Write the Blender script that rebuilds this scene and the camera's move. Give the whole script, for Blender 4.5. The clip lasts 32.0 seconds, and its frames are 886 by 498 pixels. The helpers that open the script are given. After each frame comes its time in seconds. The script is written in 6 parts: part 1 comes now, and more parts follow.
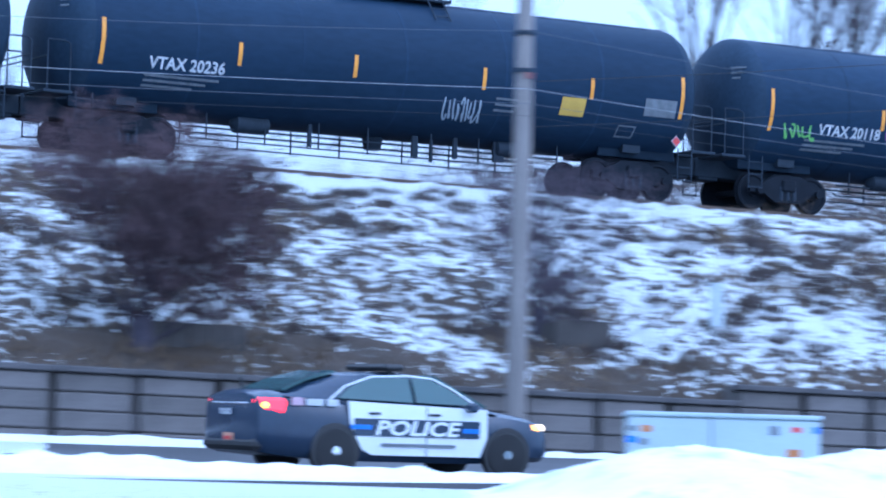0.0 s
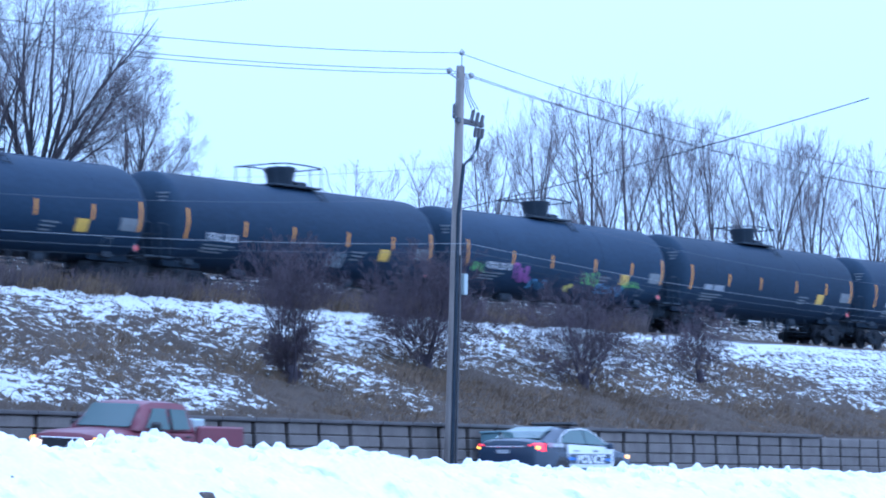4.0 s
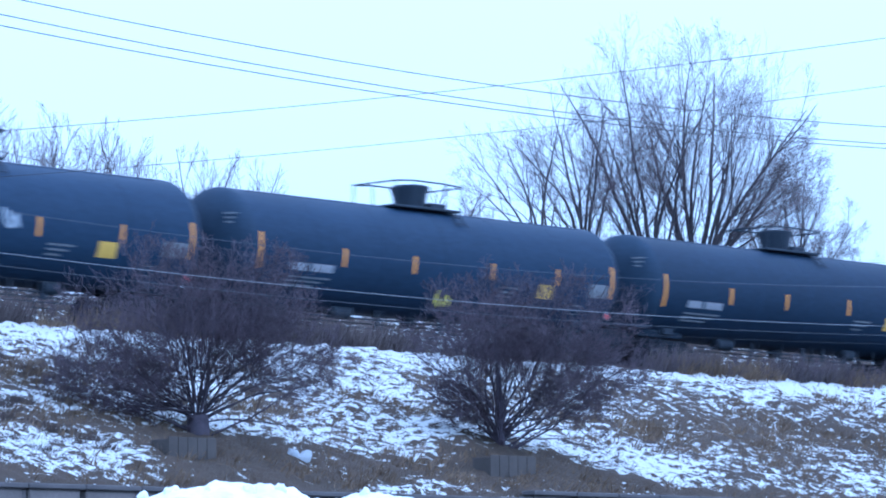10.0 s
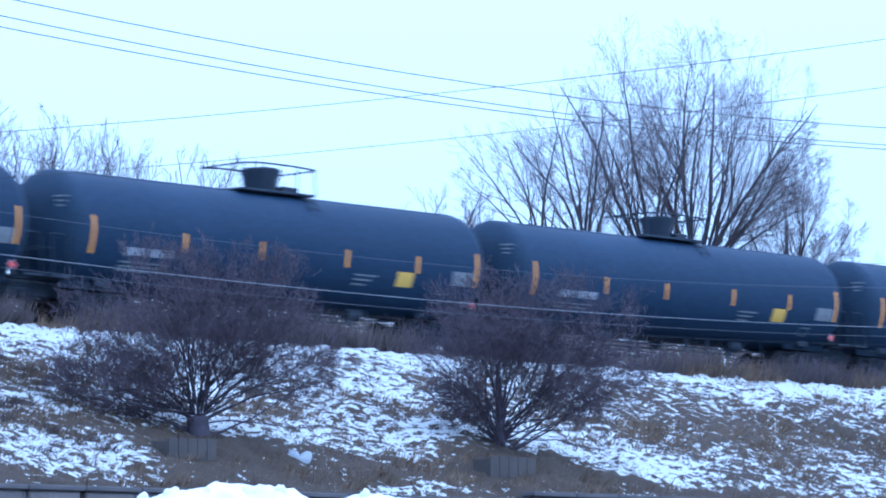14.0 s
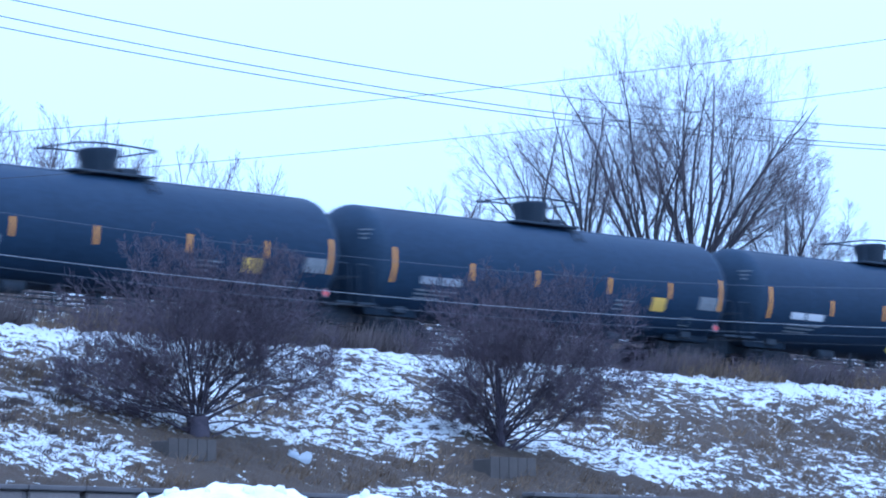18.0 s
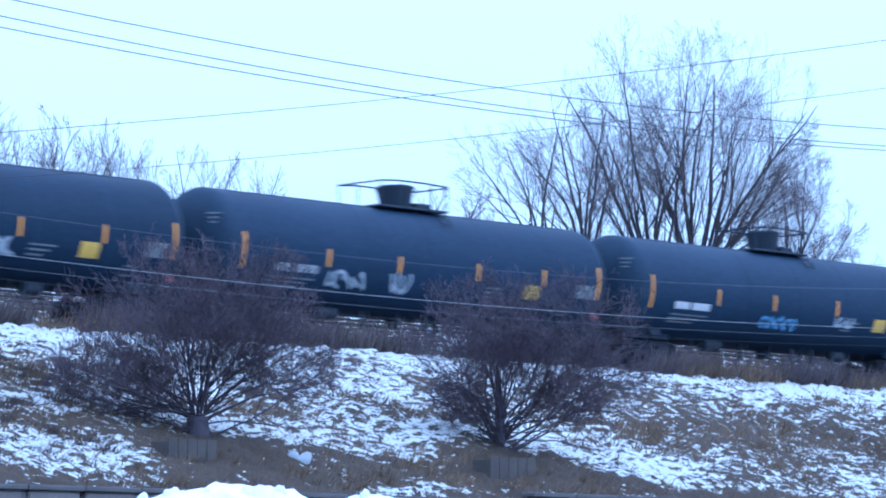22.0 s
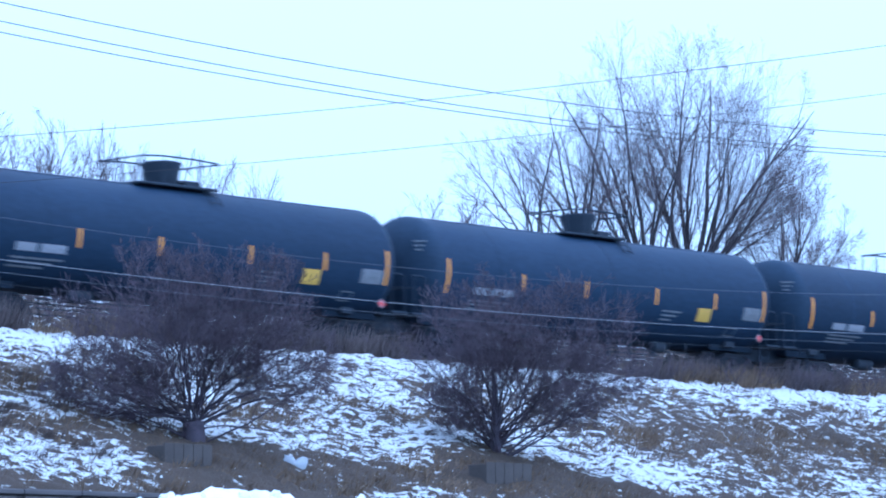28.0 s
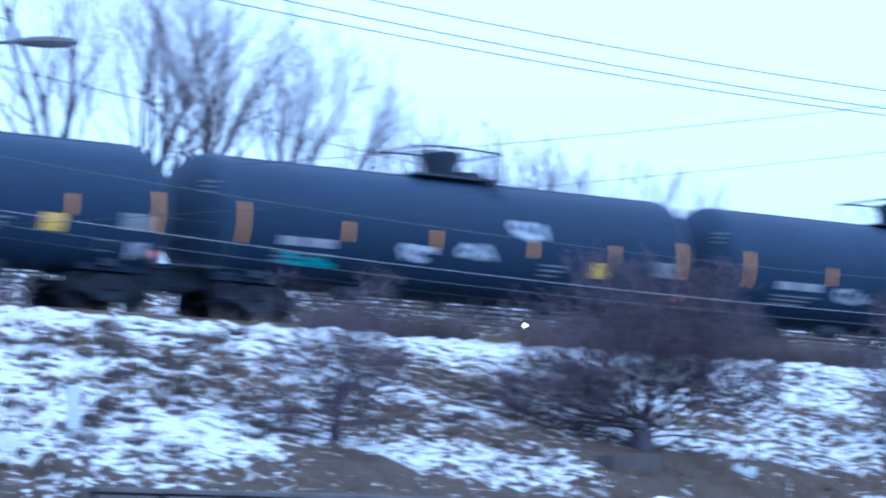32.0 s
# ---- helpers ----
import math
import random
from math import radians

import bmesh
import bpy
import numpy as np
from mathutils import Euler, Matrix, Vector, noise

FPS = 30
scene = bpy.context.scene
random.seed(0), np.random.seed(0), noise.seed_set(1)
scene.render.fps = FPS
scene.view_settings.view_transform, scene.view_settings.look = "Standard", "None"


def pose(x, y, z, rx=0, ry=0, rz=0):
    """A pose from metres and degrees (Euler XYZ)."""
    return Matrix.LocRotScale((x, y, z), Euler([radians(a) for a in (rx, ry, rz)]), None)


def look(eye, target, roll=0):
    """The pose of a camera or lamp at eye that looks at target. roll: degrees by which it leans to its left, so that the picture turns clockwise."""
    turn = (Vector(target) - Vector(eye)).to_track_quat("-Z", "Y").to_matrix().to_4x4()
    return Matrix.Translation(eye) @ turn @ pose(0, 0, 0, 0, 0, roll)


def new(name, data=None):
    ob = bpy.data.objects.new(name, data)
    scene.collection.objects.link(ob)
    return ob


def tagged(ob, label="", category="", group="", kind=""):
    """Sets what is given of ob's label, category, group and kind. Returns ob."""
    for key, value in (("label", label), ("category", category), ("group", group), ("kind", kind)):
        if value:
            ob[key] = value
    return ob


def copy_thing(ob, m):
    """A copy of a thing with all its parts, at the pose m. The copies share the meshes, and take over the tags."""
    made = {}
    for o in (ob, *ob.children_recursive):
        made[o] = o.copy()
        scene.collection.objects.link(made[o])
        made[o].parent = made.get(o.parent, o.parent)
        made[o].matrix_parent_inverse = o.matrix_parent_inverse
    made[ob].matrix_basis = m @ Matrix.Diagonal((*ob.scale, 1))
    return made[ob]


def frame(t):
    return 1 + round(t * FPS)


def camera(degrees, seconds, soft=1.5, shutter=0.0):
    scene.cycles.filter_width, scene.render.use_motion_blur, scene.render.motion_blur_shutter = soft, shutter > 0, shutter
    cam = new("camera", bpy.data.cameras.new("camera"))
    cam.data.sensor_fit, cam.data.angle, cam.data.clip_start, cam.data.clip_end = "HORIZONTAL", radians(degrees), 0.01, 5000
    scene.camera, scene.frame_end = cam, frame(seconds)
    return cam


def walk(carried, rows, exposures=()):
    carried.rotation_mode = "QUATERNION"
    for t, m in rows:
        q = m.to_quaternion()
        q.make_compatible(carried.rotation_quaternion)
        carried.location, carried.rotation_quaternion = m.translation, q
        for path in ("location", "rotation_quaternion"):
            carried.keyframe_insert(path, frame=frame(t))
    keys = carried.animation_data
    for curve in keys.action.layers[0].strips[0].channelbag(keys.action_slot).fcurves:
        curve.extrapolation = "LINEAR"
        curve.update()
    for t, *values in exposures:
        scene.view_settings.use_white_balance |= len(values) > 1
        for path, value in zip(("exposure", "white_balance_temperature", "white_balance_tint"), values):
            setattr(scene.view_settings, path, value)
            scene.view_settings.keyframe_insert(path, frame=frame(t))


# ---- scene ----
FOV = 13.91
EYE = Vector((0.0, 0.0, -1.18))
EXPOSURE, KELVIN, TINT = 0.16, 4420, 15
cam = camera(FOV, 32.0, soft=1.95, shutter=0.5)


def aim(yaw, pitch, roll):
    """The camera's pose: degrees right of straight across the railway, up, and roll."""
    a, b = radians(yaw), radians(pitch)
    return look(EYE, EYE + Vector((math.sin(a) * math.cos(b), math.cos(a) * math.cos(b), math.sin(b))), roll)


walk(cam, [
    (0, aim(30.42, 4.70, 1.58)), (0.5, aim(35.23, 4.71, 0.62)), (1, aim(40.39, 4.73, 0.20)),
    (1.5, aim(46.41, 4.49, -0.10)), (2, aim(49.07, 4.43, -0.12)), (2.5, aim(52.66, 4.39, -0.76)),
    (3, aim(55.85, 4.40, -0.92)), (3.5, aim(57.86, 4.47, -1.08)), (4, aim(58.02, 4.60, -1.24)),
    (4.5, aim(55.66, 4.85, -1.34)), (5, aim(51.85, 5.47, -1.02)), (5.5, aim(48.40, 5.68, -0.78)),
    (6, aim(47.59, 6.01, -0.58)), (6.5, aim(47.60, 6.07, -0.61)), (7, aim(47.61, 6.08, -0.59)),
    (8, aim(47.61, 6.11, -0.59)), (10, aim(47.61, 6.12, -0.60)), (12, aim(47.61, 6.13, -0.63)),
    (14.5, aim(47.61, 6.14, -0.62)), (16.5, aim(47.61, 6.14, -0.61)), (19, aim(47.61, 6.15, -0.61)),
    (22, aim(47.61, 6.15, -0.57)), (25.5, aim(47.61, 6.16, -0.61)), (27.5, aim(47.61, 6.16, -0.62)),
    (28, aim(47.67, 6.23, -0.49)), (28.5, aim(51.37, 6.00, -0.61)), (29, aim(53.01, 6.00, -0.77)),
    (29.5, aim(52.80, 6.14, -0.78)), (30, aim(51.77, 5.80, -0.69)), (30.5, aim(49.43, 5.94, -0.56)),
    (31, aim(47.44, 5.97, -0.41)), (31.5, aim(44.25, 6.14, -0.31)), (32, aim(40.59, 6.42, -0.20)),
], exposures=[(t, EXPOSURE + e, KELVIN, TINT) for t, e in ((0, 0.0), (1, -0.04), (2, 0.0), (4.5, -0.1), (5, -0.13), (6, -0.03), (7, 0.03), (9, 0.05), (12, 0.06), (20, 0.02), (25, 0.04), (28, 0.07), (29, -0.05), (30, -0.15), (31, 0.06), (32, 0.12))])

# ---- light: an overcast winter evening ----
SUN_TURN, SUN_HEIGHT = radians(150), radians(32)
world = bpy.data.worlds.new("overcast_sky")
scene.world = world
world.use_nodes = True
wn, wl = world.node_tree.nodes, world.node_tree.links
back = wn["Background"]
sky = wn.new("ShaderNodeTexSky")
sky.sky_type, sky.sun_disc = "NISHITA", False
sky.sun_elevation, sky.sun_rotation = SUN_HEIGHT, SUN_TURN
sky.air_density, sky.dust_density = 1.2, 4.0
# a cloud deck that, as overcast skies do, brightens from the horizon to the zenith
where, axes, rise = wn.new("ShaderNodeTexCoord"), wn.new("ShaderNodeSeparateXYZ"), wn.new("ShaderNodeMapRange")
wl.new(where.outputs["Generated"], axes.inputs[0])
wl.new(axes.outputs["Z"], rise.inputs["Value"])
rise.inputs["From Min"].default_value, rise.inputs["From Max"].default_value = 0.0, 1.0
deck = wn.new("ShaderNodeMix")
deck.data_type = "RGBA"
deck.inputs["A"].default_value, deck.inputs["B"].default_value = (8.0, 9.6, 10.5, 1), (19.6, 21.2, 23.3, 1)
wl.new(rise.outputs[0], deck.inputs[0])
cloud = wn.new("ShaderNodeMix")
cloud.data_type = "RGBA"
cloud.inputs[0].default_value = 0.92
wl.new(sky.outputs[0], cloud.inputs["A"])
wl.new(deck.outputs["Result"], cloud.inputs["B"])
wl.new(cloud.outputs["Result"], back.inputs["Color"])
back.inputs["Strength"].default_value = 0.1
sun = new("sun", bpy.data.lights.new("sun", "SUN"))
sun.data.energy, sun.data.angle, sun.data.color = 0.55, radians(25), (1.0, 0.96, 0.92)
sun.rotation_euler = (radians(90) - SUN_HEIGHT, 0, math.pi - SUN_TURN)

# ---- materials ----


def nodes_of(name):
    m = bpy.data.materials.new(name)
    m.use_nodes = True
    t = m.node_tree
    return m, t.nodes, t.links, t.nodes["Principled BSDF"]


def surface(name, light, dark, scale=3.0, fine=40.0, rough=0.7, metal=0.0, bump=0.15, vary=0.0, stretch=(1, 1, 1), spec=0.5):
    """Two tones mixed by a coarse and a fine noise, with relief; vary: how much single pieces differ."""
    m, n, l, b = nodes_of(name)
    co, mp = n.new("ShaderNodeTexCoord"), n.new("ShaderNodeMapping")
    mp.inputs["Scale"].default_value = stretch
    l.new(co.outputs["Object"], mp.inputs["Vector"])
    big, small, mix, ramp = n.new("ShaderNodeTexNoise"), n.new("ShaderNodeTexNoise"), n.new("ShaderNodeMix"), n.new("ShaderNodeMix")
    for tex, s in ((big, scale), (small, fine)):
        tex.inputs["Scale"].default_value, tex.inputs["Detail"].default_value = s, 5
        l.new(mp.outputs[0], tex.inputs["Vector"])
    mix.inputs[0].default_value = 0.4
    l.new(big.outputs["Fac"], mix.inputs["A"])
    l.new(small.outputs["Fac"], mix.inputs["B"])
    spread = n.new("ShaderNodeMapRange")
    spread.inputs["From Min"].default_value, spread.inputs["From Max"].default_value = 0.32, 0.68
    l.new(mix.outputs["Result"], spread.inputs["Value"])
    ramp.data_type = "RGBA"
    ramp.inputs["A"].default_value, ramp.inputs["B"].default_value = (*dark, 1), (*light, 1)
    l.new(spread.outputs[0], ramp.inputs[0])
    out = ramp.outputs["Result"]
    if vary:
        info, hsv, rng = n.new("ShaderNodeObjectInfo"), n.new("ShaderNodeHueSaturation"), n.new("ShaderNodeMapRange")
        rng.inputs["To Min"].default_value, rng.inputs["To Max"].default_value = 1 - vary, 1 + vary
        l.new(info.outputs["Random"], rng.inputs["Value"])
        l.new(rng.outputs[0], hsv.inputs["Value"])
        l.new(out, hsv.inputs["Color"])
        out = hsv.outputs[0]
    l.new(out, b.inputs["Base Color"])
    b.inputs["Roughness"].default_value, b.inputs["Metallic"].default_value = rough, metal
    b.inputs["Specular IOR Level"].default_value = spec
    if bump:
        bp = n.new("ShaderNodeBump")
        bp.inputs["Strength"].default_value, bp.inputs["Distance"].default_value = bump, 0.03
        l.new(mix.outputs["Result"], bp.inputs["Height"])
        l.new(bp.outputs[0], b.inputs["Normal"])
    return m


def glow(name, colour, strength):
    m, n, l, b = nodes_of(name)
    b.inputs["Base Color"].default_value = (*colour, 1)
    b.inputs["Emission Color"].default_value = (*colour, 1)
    b.inputs["Emission Strength"].default_value = strength
    return m


def window_glass(name, tint=(0.2, 0.25, 0.28)):
    m, n, l, b = nodes_of(name)
    b.inputs["Base Color"].default_value = (*tint, 1)
    b.inputs["Roughness"].default_value, b.inputs["Transmission Weight"].default_value = 0.06, 0.35
    return m


def hillside(name):
    """Thin snow lying among tufts of dead grass: the attribute says how much snow lies, noise breaks it up."""
    m, n, l, b = nodes_of(name)
    at, co = n.new("ShaderNodeAttribute"), n.new("ShaderNodeTexCoord")
    at.attribute_name = "snow"
    mp = n.new("ShaderNodeMapping")
    mp.inputs["Scale"].default_value = (2.1, 2.5, 3.4)
    mp.inputs["Rotation"].default_value = (0, radians(14), radians(24))
    l.new(co.outputs["Object"], mp.inputs["Vector"])
    tex = {}
    for key, s, dt, ro in (("clump", 1.5, 5, 0.52), ("crumb", 6.0, 6, 0.65), ("blade", 24, 5, 0.6), ("tone", 0.45, 3, 0.5)):
        q = tex[key] = n.new("ShaderNodeTexNoise")
        q.inputs["Scale"].default_value, q.inputs["Detail"].default_value, q.inputs["Roughness"].default_value = s, dt, ro
        l.new(mp.outputs[0], q.inputs["Vector"])

    def math_node(op, a, b_):
        q = n.new("ShaderNodeMath")
        q.operation = op
        for i, v in enumerate((a, b_)):
            if isinstance(v, float):
                q.inputs[i].default_value = v
            else:
                l.new(v, q.inputs[i])
        return q.outputs[0]
    both_noise = math_node("ADD", math_node("MULTIPLY", tex["clump"].outputs["Fac"], 2.1), math_node("MULTIPLY", tex["crumb"].outputs["Fac"], 0.85))
    lie = math_node("ADD", at.outputs["Fac"], both_noise)
    rng = n.new("ShaderNodeMapRange")
    rng.inputs["From Min"].default_value, rng.inputs["From Max"].default_value = 1.91, 2.01
    l.new(lie, rng.inputs["Value"])
    grass, ground, cover, both = n.new("ShaderNodeMix"), n.new("ShaderNodeMix"), n.new("ShaderNodeMix"), n.new("ShaderNodeMix")
    for q in (grass, ground, cover, both):
        q.data_type = "RGBA"
    grass.inputs["A"].default_value, grass.inputs["B"].default_value = (0.05, 0.039, 0.034, 1), (0.19, 0.138, 0.1, 1)
    l.new(tex["blade"].outputs["Fac"], grass.inputs[0])
    ground.inputs["B"].default_value = (0.072, 0.065, 0.055, 1)
    tone = math_node("MULTIPLY", tex["tone"].outputs["Fac"], 0.8)
    l.new(tone, ground.inputs[0])
    l.new(grass.outputs["Result"], ground.inputs["A"])
    cover.inputs["A"].default_value, cover.inputs["B"].default_value = (0.72, 0.745, 0.745, 1), (0.88, 0.905, 0.905, 1)
    l.new(tex["crumb"].outputs["Fac"], cover.inputs[0])
    l.new(cover.outputs["Result"], both.inputs["B"])
    l.new(ground.outputs["Result"], both.inputs["A"])
    l.new(rng.outputs[0], both.inputs[0])
    l.new(both.outputs["Result"], b.inputs["Base Color"])
    bp = n.new("ShaderNodeBump")
    bp.inputs["Strength"].default_value, bp.inputs["Distance"].default_value = 0.7, 0.12
    l.new(math_node("ADD", tex["crumb"].outputs["Fac"], tex["blade"].outputs["Fac"]), bp.inputs["Height"])
    l.new(bp.outputs[0], b.inputs["Normal"])
    b.inputs["Roughness"].default_value = 0.85
    b.inputs["Specular IOR Level"].default_value = 0.2
    return m


def dirty_snow(name):
    """Clean ploughed snow with grey smears and crumbs of dirt."""
    m = surface(name, (0.86, 0.875, 0.885), (0.7, 0.72, 0.75), 1.3, 9, 0.8, bump=0.6, spec=0.2)
    n, l = m.node_tree.nodes, m.node_tree.links
    b = n["Principled BSDF"]
    clean = b.inputs["Base Color"].links[0].from_socket
    co, spots, rng, mix = n.new("ShaderNodeTexCoord"), n.new("ShaderNodeTexNoise"), n.new("ShaderNodeMapRange"), n.new("ShaderNodeMix")
    spots.inputs["Scale"].default_value, spots.inputs["Detail"].default_value, spots.inputs["Roughness"].default_value = 1.15, 4, 0.6
    l.new(co.outputs["Object"], spots.inputs["Vector"])
    rng.inputs["From Min"].default_value, rng.inputs["From Max"].default_value, rng.inputs["To Max"].default_value = 0.55, 0.74, 0.8
    l.new(spots.outputs["Fac"], rng.inputs["Value"])
    mix.data_type = "RGBA"
    mix.inputs["B"].default_value = (0.34, 0.36, 0.41, 1)
    l.new(rng.outputs[0], mix.inputs[0])
    l.new(clean, mix.inputs["A"])
    l.new(mix.outputs["Result"], b.inputs["Base Color"])
    return m


ICE = surface("dirty_grey_ice", (0.62, 0.63, 0.67), (0.3, 0.3, 0.33), 3, 14, 0.7, bump=0.4, spec=0.2)
PLOUGHED = dirty_snow("dirty_ploughed_snow")
SNOW = surface("ploughed_snow", (0.86, 0.875, 0.885), (0.72, 0.74, 0.765), 1.3, 9, 0.8, bump=0.6, spec=0.2)
HILL = hillside("snowy_grass")
ASPHALT = surface("wet_asphalt", (0.075, 0.075, 0.08), (0.045, 0.045, 0.05), 0.6, 60, 0.5, bump=0.1)
BALLAST = surface("ballast_stone", (0.24, 0.225, 0.22), (0.08, 0.073, 0.073), 9, 40, 0.9, bump=0.8)
BLOCK = surface("weathered_wall_block", (0.19, 0.172, 0.162), (0.105, 0.095, 0.09), 1.5, 25, 0.9, bump=0.5, vary=0.16)
CAP = surface("dark_wall_cap", (0.12, 0.11, 0.11), (0.06, 0.058, 0.06), 1.2, 25, 0.85, bump=0.4)
RAIL = surface("worn_rail_steel", (0.22, 0.17, 0.14), (0.1, 0.075, 0.06), 3, 60, 0.45, 0.8)
TIE = surface("creosoted_timber", (0.11, 0.085, 0.07), (0.05, 0.04, 0.035), 3, 40, 0.9)
# tank and head black is lifted and blued: lens haze put into the colour
TANK = surface("hazed_grimy_black_tank_paint", (0.023, 0.042, 0.077), (0.0145, 0.028, 0.0525), 0.5, 8, 0.55, bump=0.03, vary=0.18, stretch=(0.35, 1, 1), spec=0.1)
HEAD = surface("hazed_matt_black_head_paint", (0.032, 0.051, 0.082), (0.0205, 0.033, 0.054), 0.9, 10, 0.65, bump=0.03, spec=0.1)
# darkened so that upright plates pass for the tank's shaded underside
SHADE_STEEL = surface("shade_dark_steel", (0.022, 0.033, 0.05), (0.014, 0.021, 0.033), 2.5, 30, 0.8, bump=0.1, spec=0.05)
# this black is likewise raised towards blue to carry the lens haze
IRON = surface("hazed_black_underframe_steel", (0.038, 0.05, 0.068), (0.022, 0.03, 0.043), 2.5, 30, 0.65, bump=0.15, spec=0.15)
TRUCKIRON = surface("rusty_truck_casting", (0.015, 0.019, 0.027), (0.009, 0.0115, 0.017), 3, 30, 0.75, bump=0.2, spec=0.15)
GOLD = surface("amber_reflective_tape", (0.88, 0.38, 0.03), (0.62, 0.26, 0.02), 3, 30, 0.45, bump=0)
YELLOW = surface("yellow_panel_paint", (0.66, 0.43, 0.06), (0.5, 0.32, 0.05), 3, 30, 0.5, bump=0)
STENCIL = surface("white_stencil_paint", (0.62, 0.64, 0.66), (0.42, 0.43, 0.45), 6, 50, 0.6, bump=0)
DULL = surface("dull_number_paint", (0.3, 0.32, 0.35), (0.17, 0.185, 0.21), 9, 60, 0.6, bump=0)
FADED = surface("faded_stencil_paint", (0.2, 0.22, 0.24), (0.1, 0.11, 0.12), 6, 50, 0.6, bump=0)
BARK = surface("grey_bark", (0.085, 0.074, 0.082), (0.034, 0.031, 0.037), 5, 40, 0.9, bump=0.4)
# shrub bark is lightened and purpled to include the veil of lens haze
SHRUBBARK = surface("hazed_dark_shrub_bark", (0.1, 0.086, 0.105), (0.05, 0.044, 0.057), 5, 40, 0.9, bump=0.3, spec=0.2)
TWIG = surface("bare_twig_bark", (0.2, 0.165, 0.175), (0.1, 0.082, 0.092), 1, 12, 0.9, bump=0)
# part of this purple is lens haze mixed into the twig colour
BUSHTWIG = surface("hazed_purplish_shrub_bark", (0.115, 0.088, 0.108), (0.058, 0.046, 0.06), 1, 12, 0.9, bump=0)
REDTWIG = surface("reddish_shrub_bark", (0.13, 0.083, 0.088), (0.06, 0.04, 0.046), 1, 12, 0.9, bump=0)
STRAW = surface("dead_straw_grass", (0.24, 0.175, 0.115), (0.1, 0.07, 0.045), 0.7, 20, 0.9, bump=0)
CLUMP = surface("matted_dead_grass", (0.12, 0.095, 0.085), (0.06, 0.048, 0.046), 2, 12, 0.95, bump=0)
WEED = surface("dry_weed_stalks", (0.14, 0.112, 0.106), (0.066, 0.054, 0.054), 0.7, 20, 0.9, bump=0)
POLEWOOD = surface("weathered_pole_timber", (0.3, 0.27, 0.25), (0.15, 0.135, 0.125), 1.5, 30, 0.9, stretch=(4, 4, 0.4))
GALV = surface("galvanised_steel", (0.42, 0.43, 0.44), (0.28, 0.29, 0.3), 3, 30, 0.5, 0.6, bump=0.05)
WIREDARK = surface("dark_overhead_wire", (0.024, 0.025, 0.028), (0.015, 0.016, 0.018), 2, 20, 0.6, bump=0)
WIREPALE = surface("bare_aluminium_wire", (0.34, 0.35, 0.37), (0.25, 0.26, 0.28), 2, 20, 0.5, 0.3, bump=0)
CABINET = surface("white_cabinet_paint", (0.42, 0.49, 0.5), (0.34, 0.4, 0.42), 0.9, 20, 0.5, bump=0.03)

# ---- shapes ----


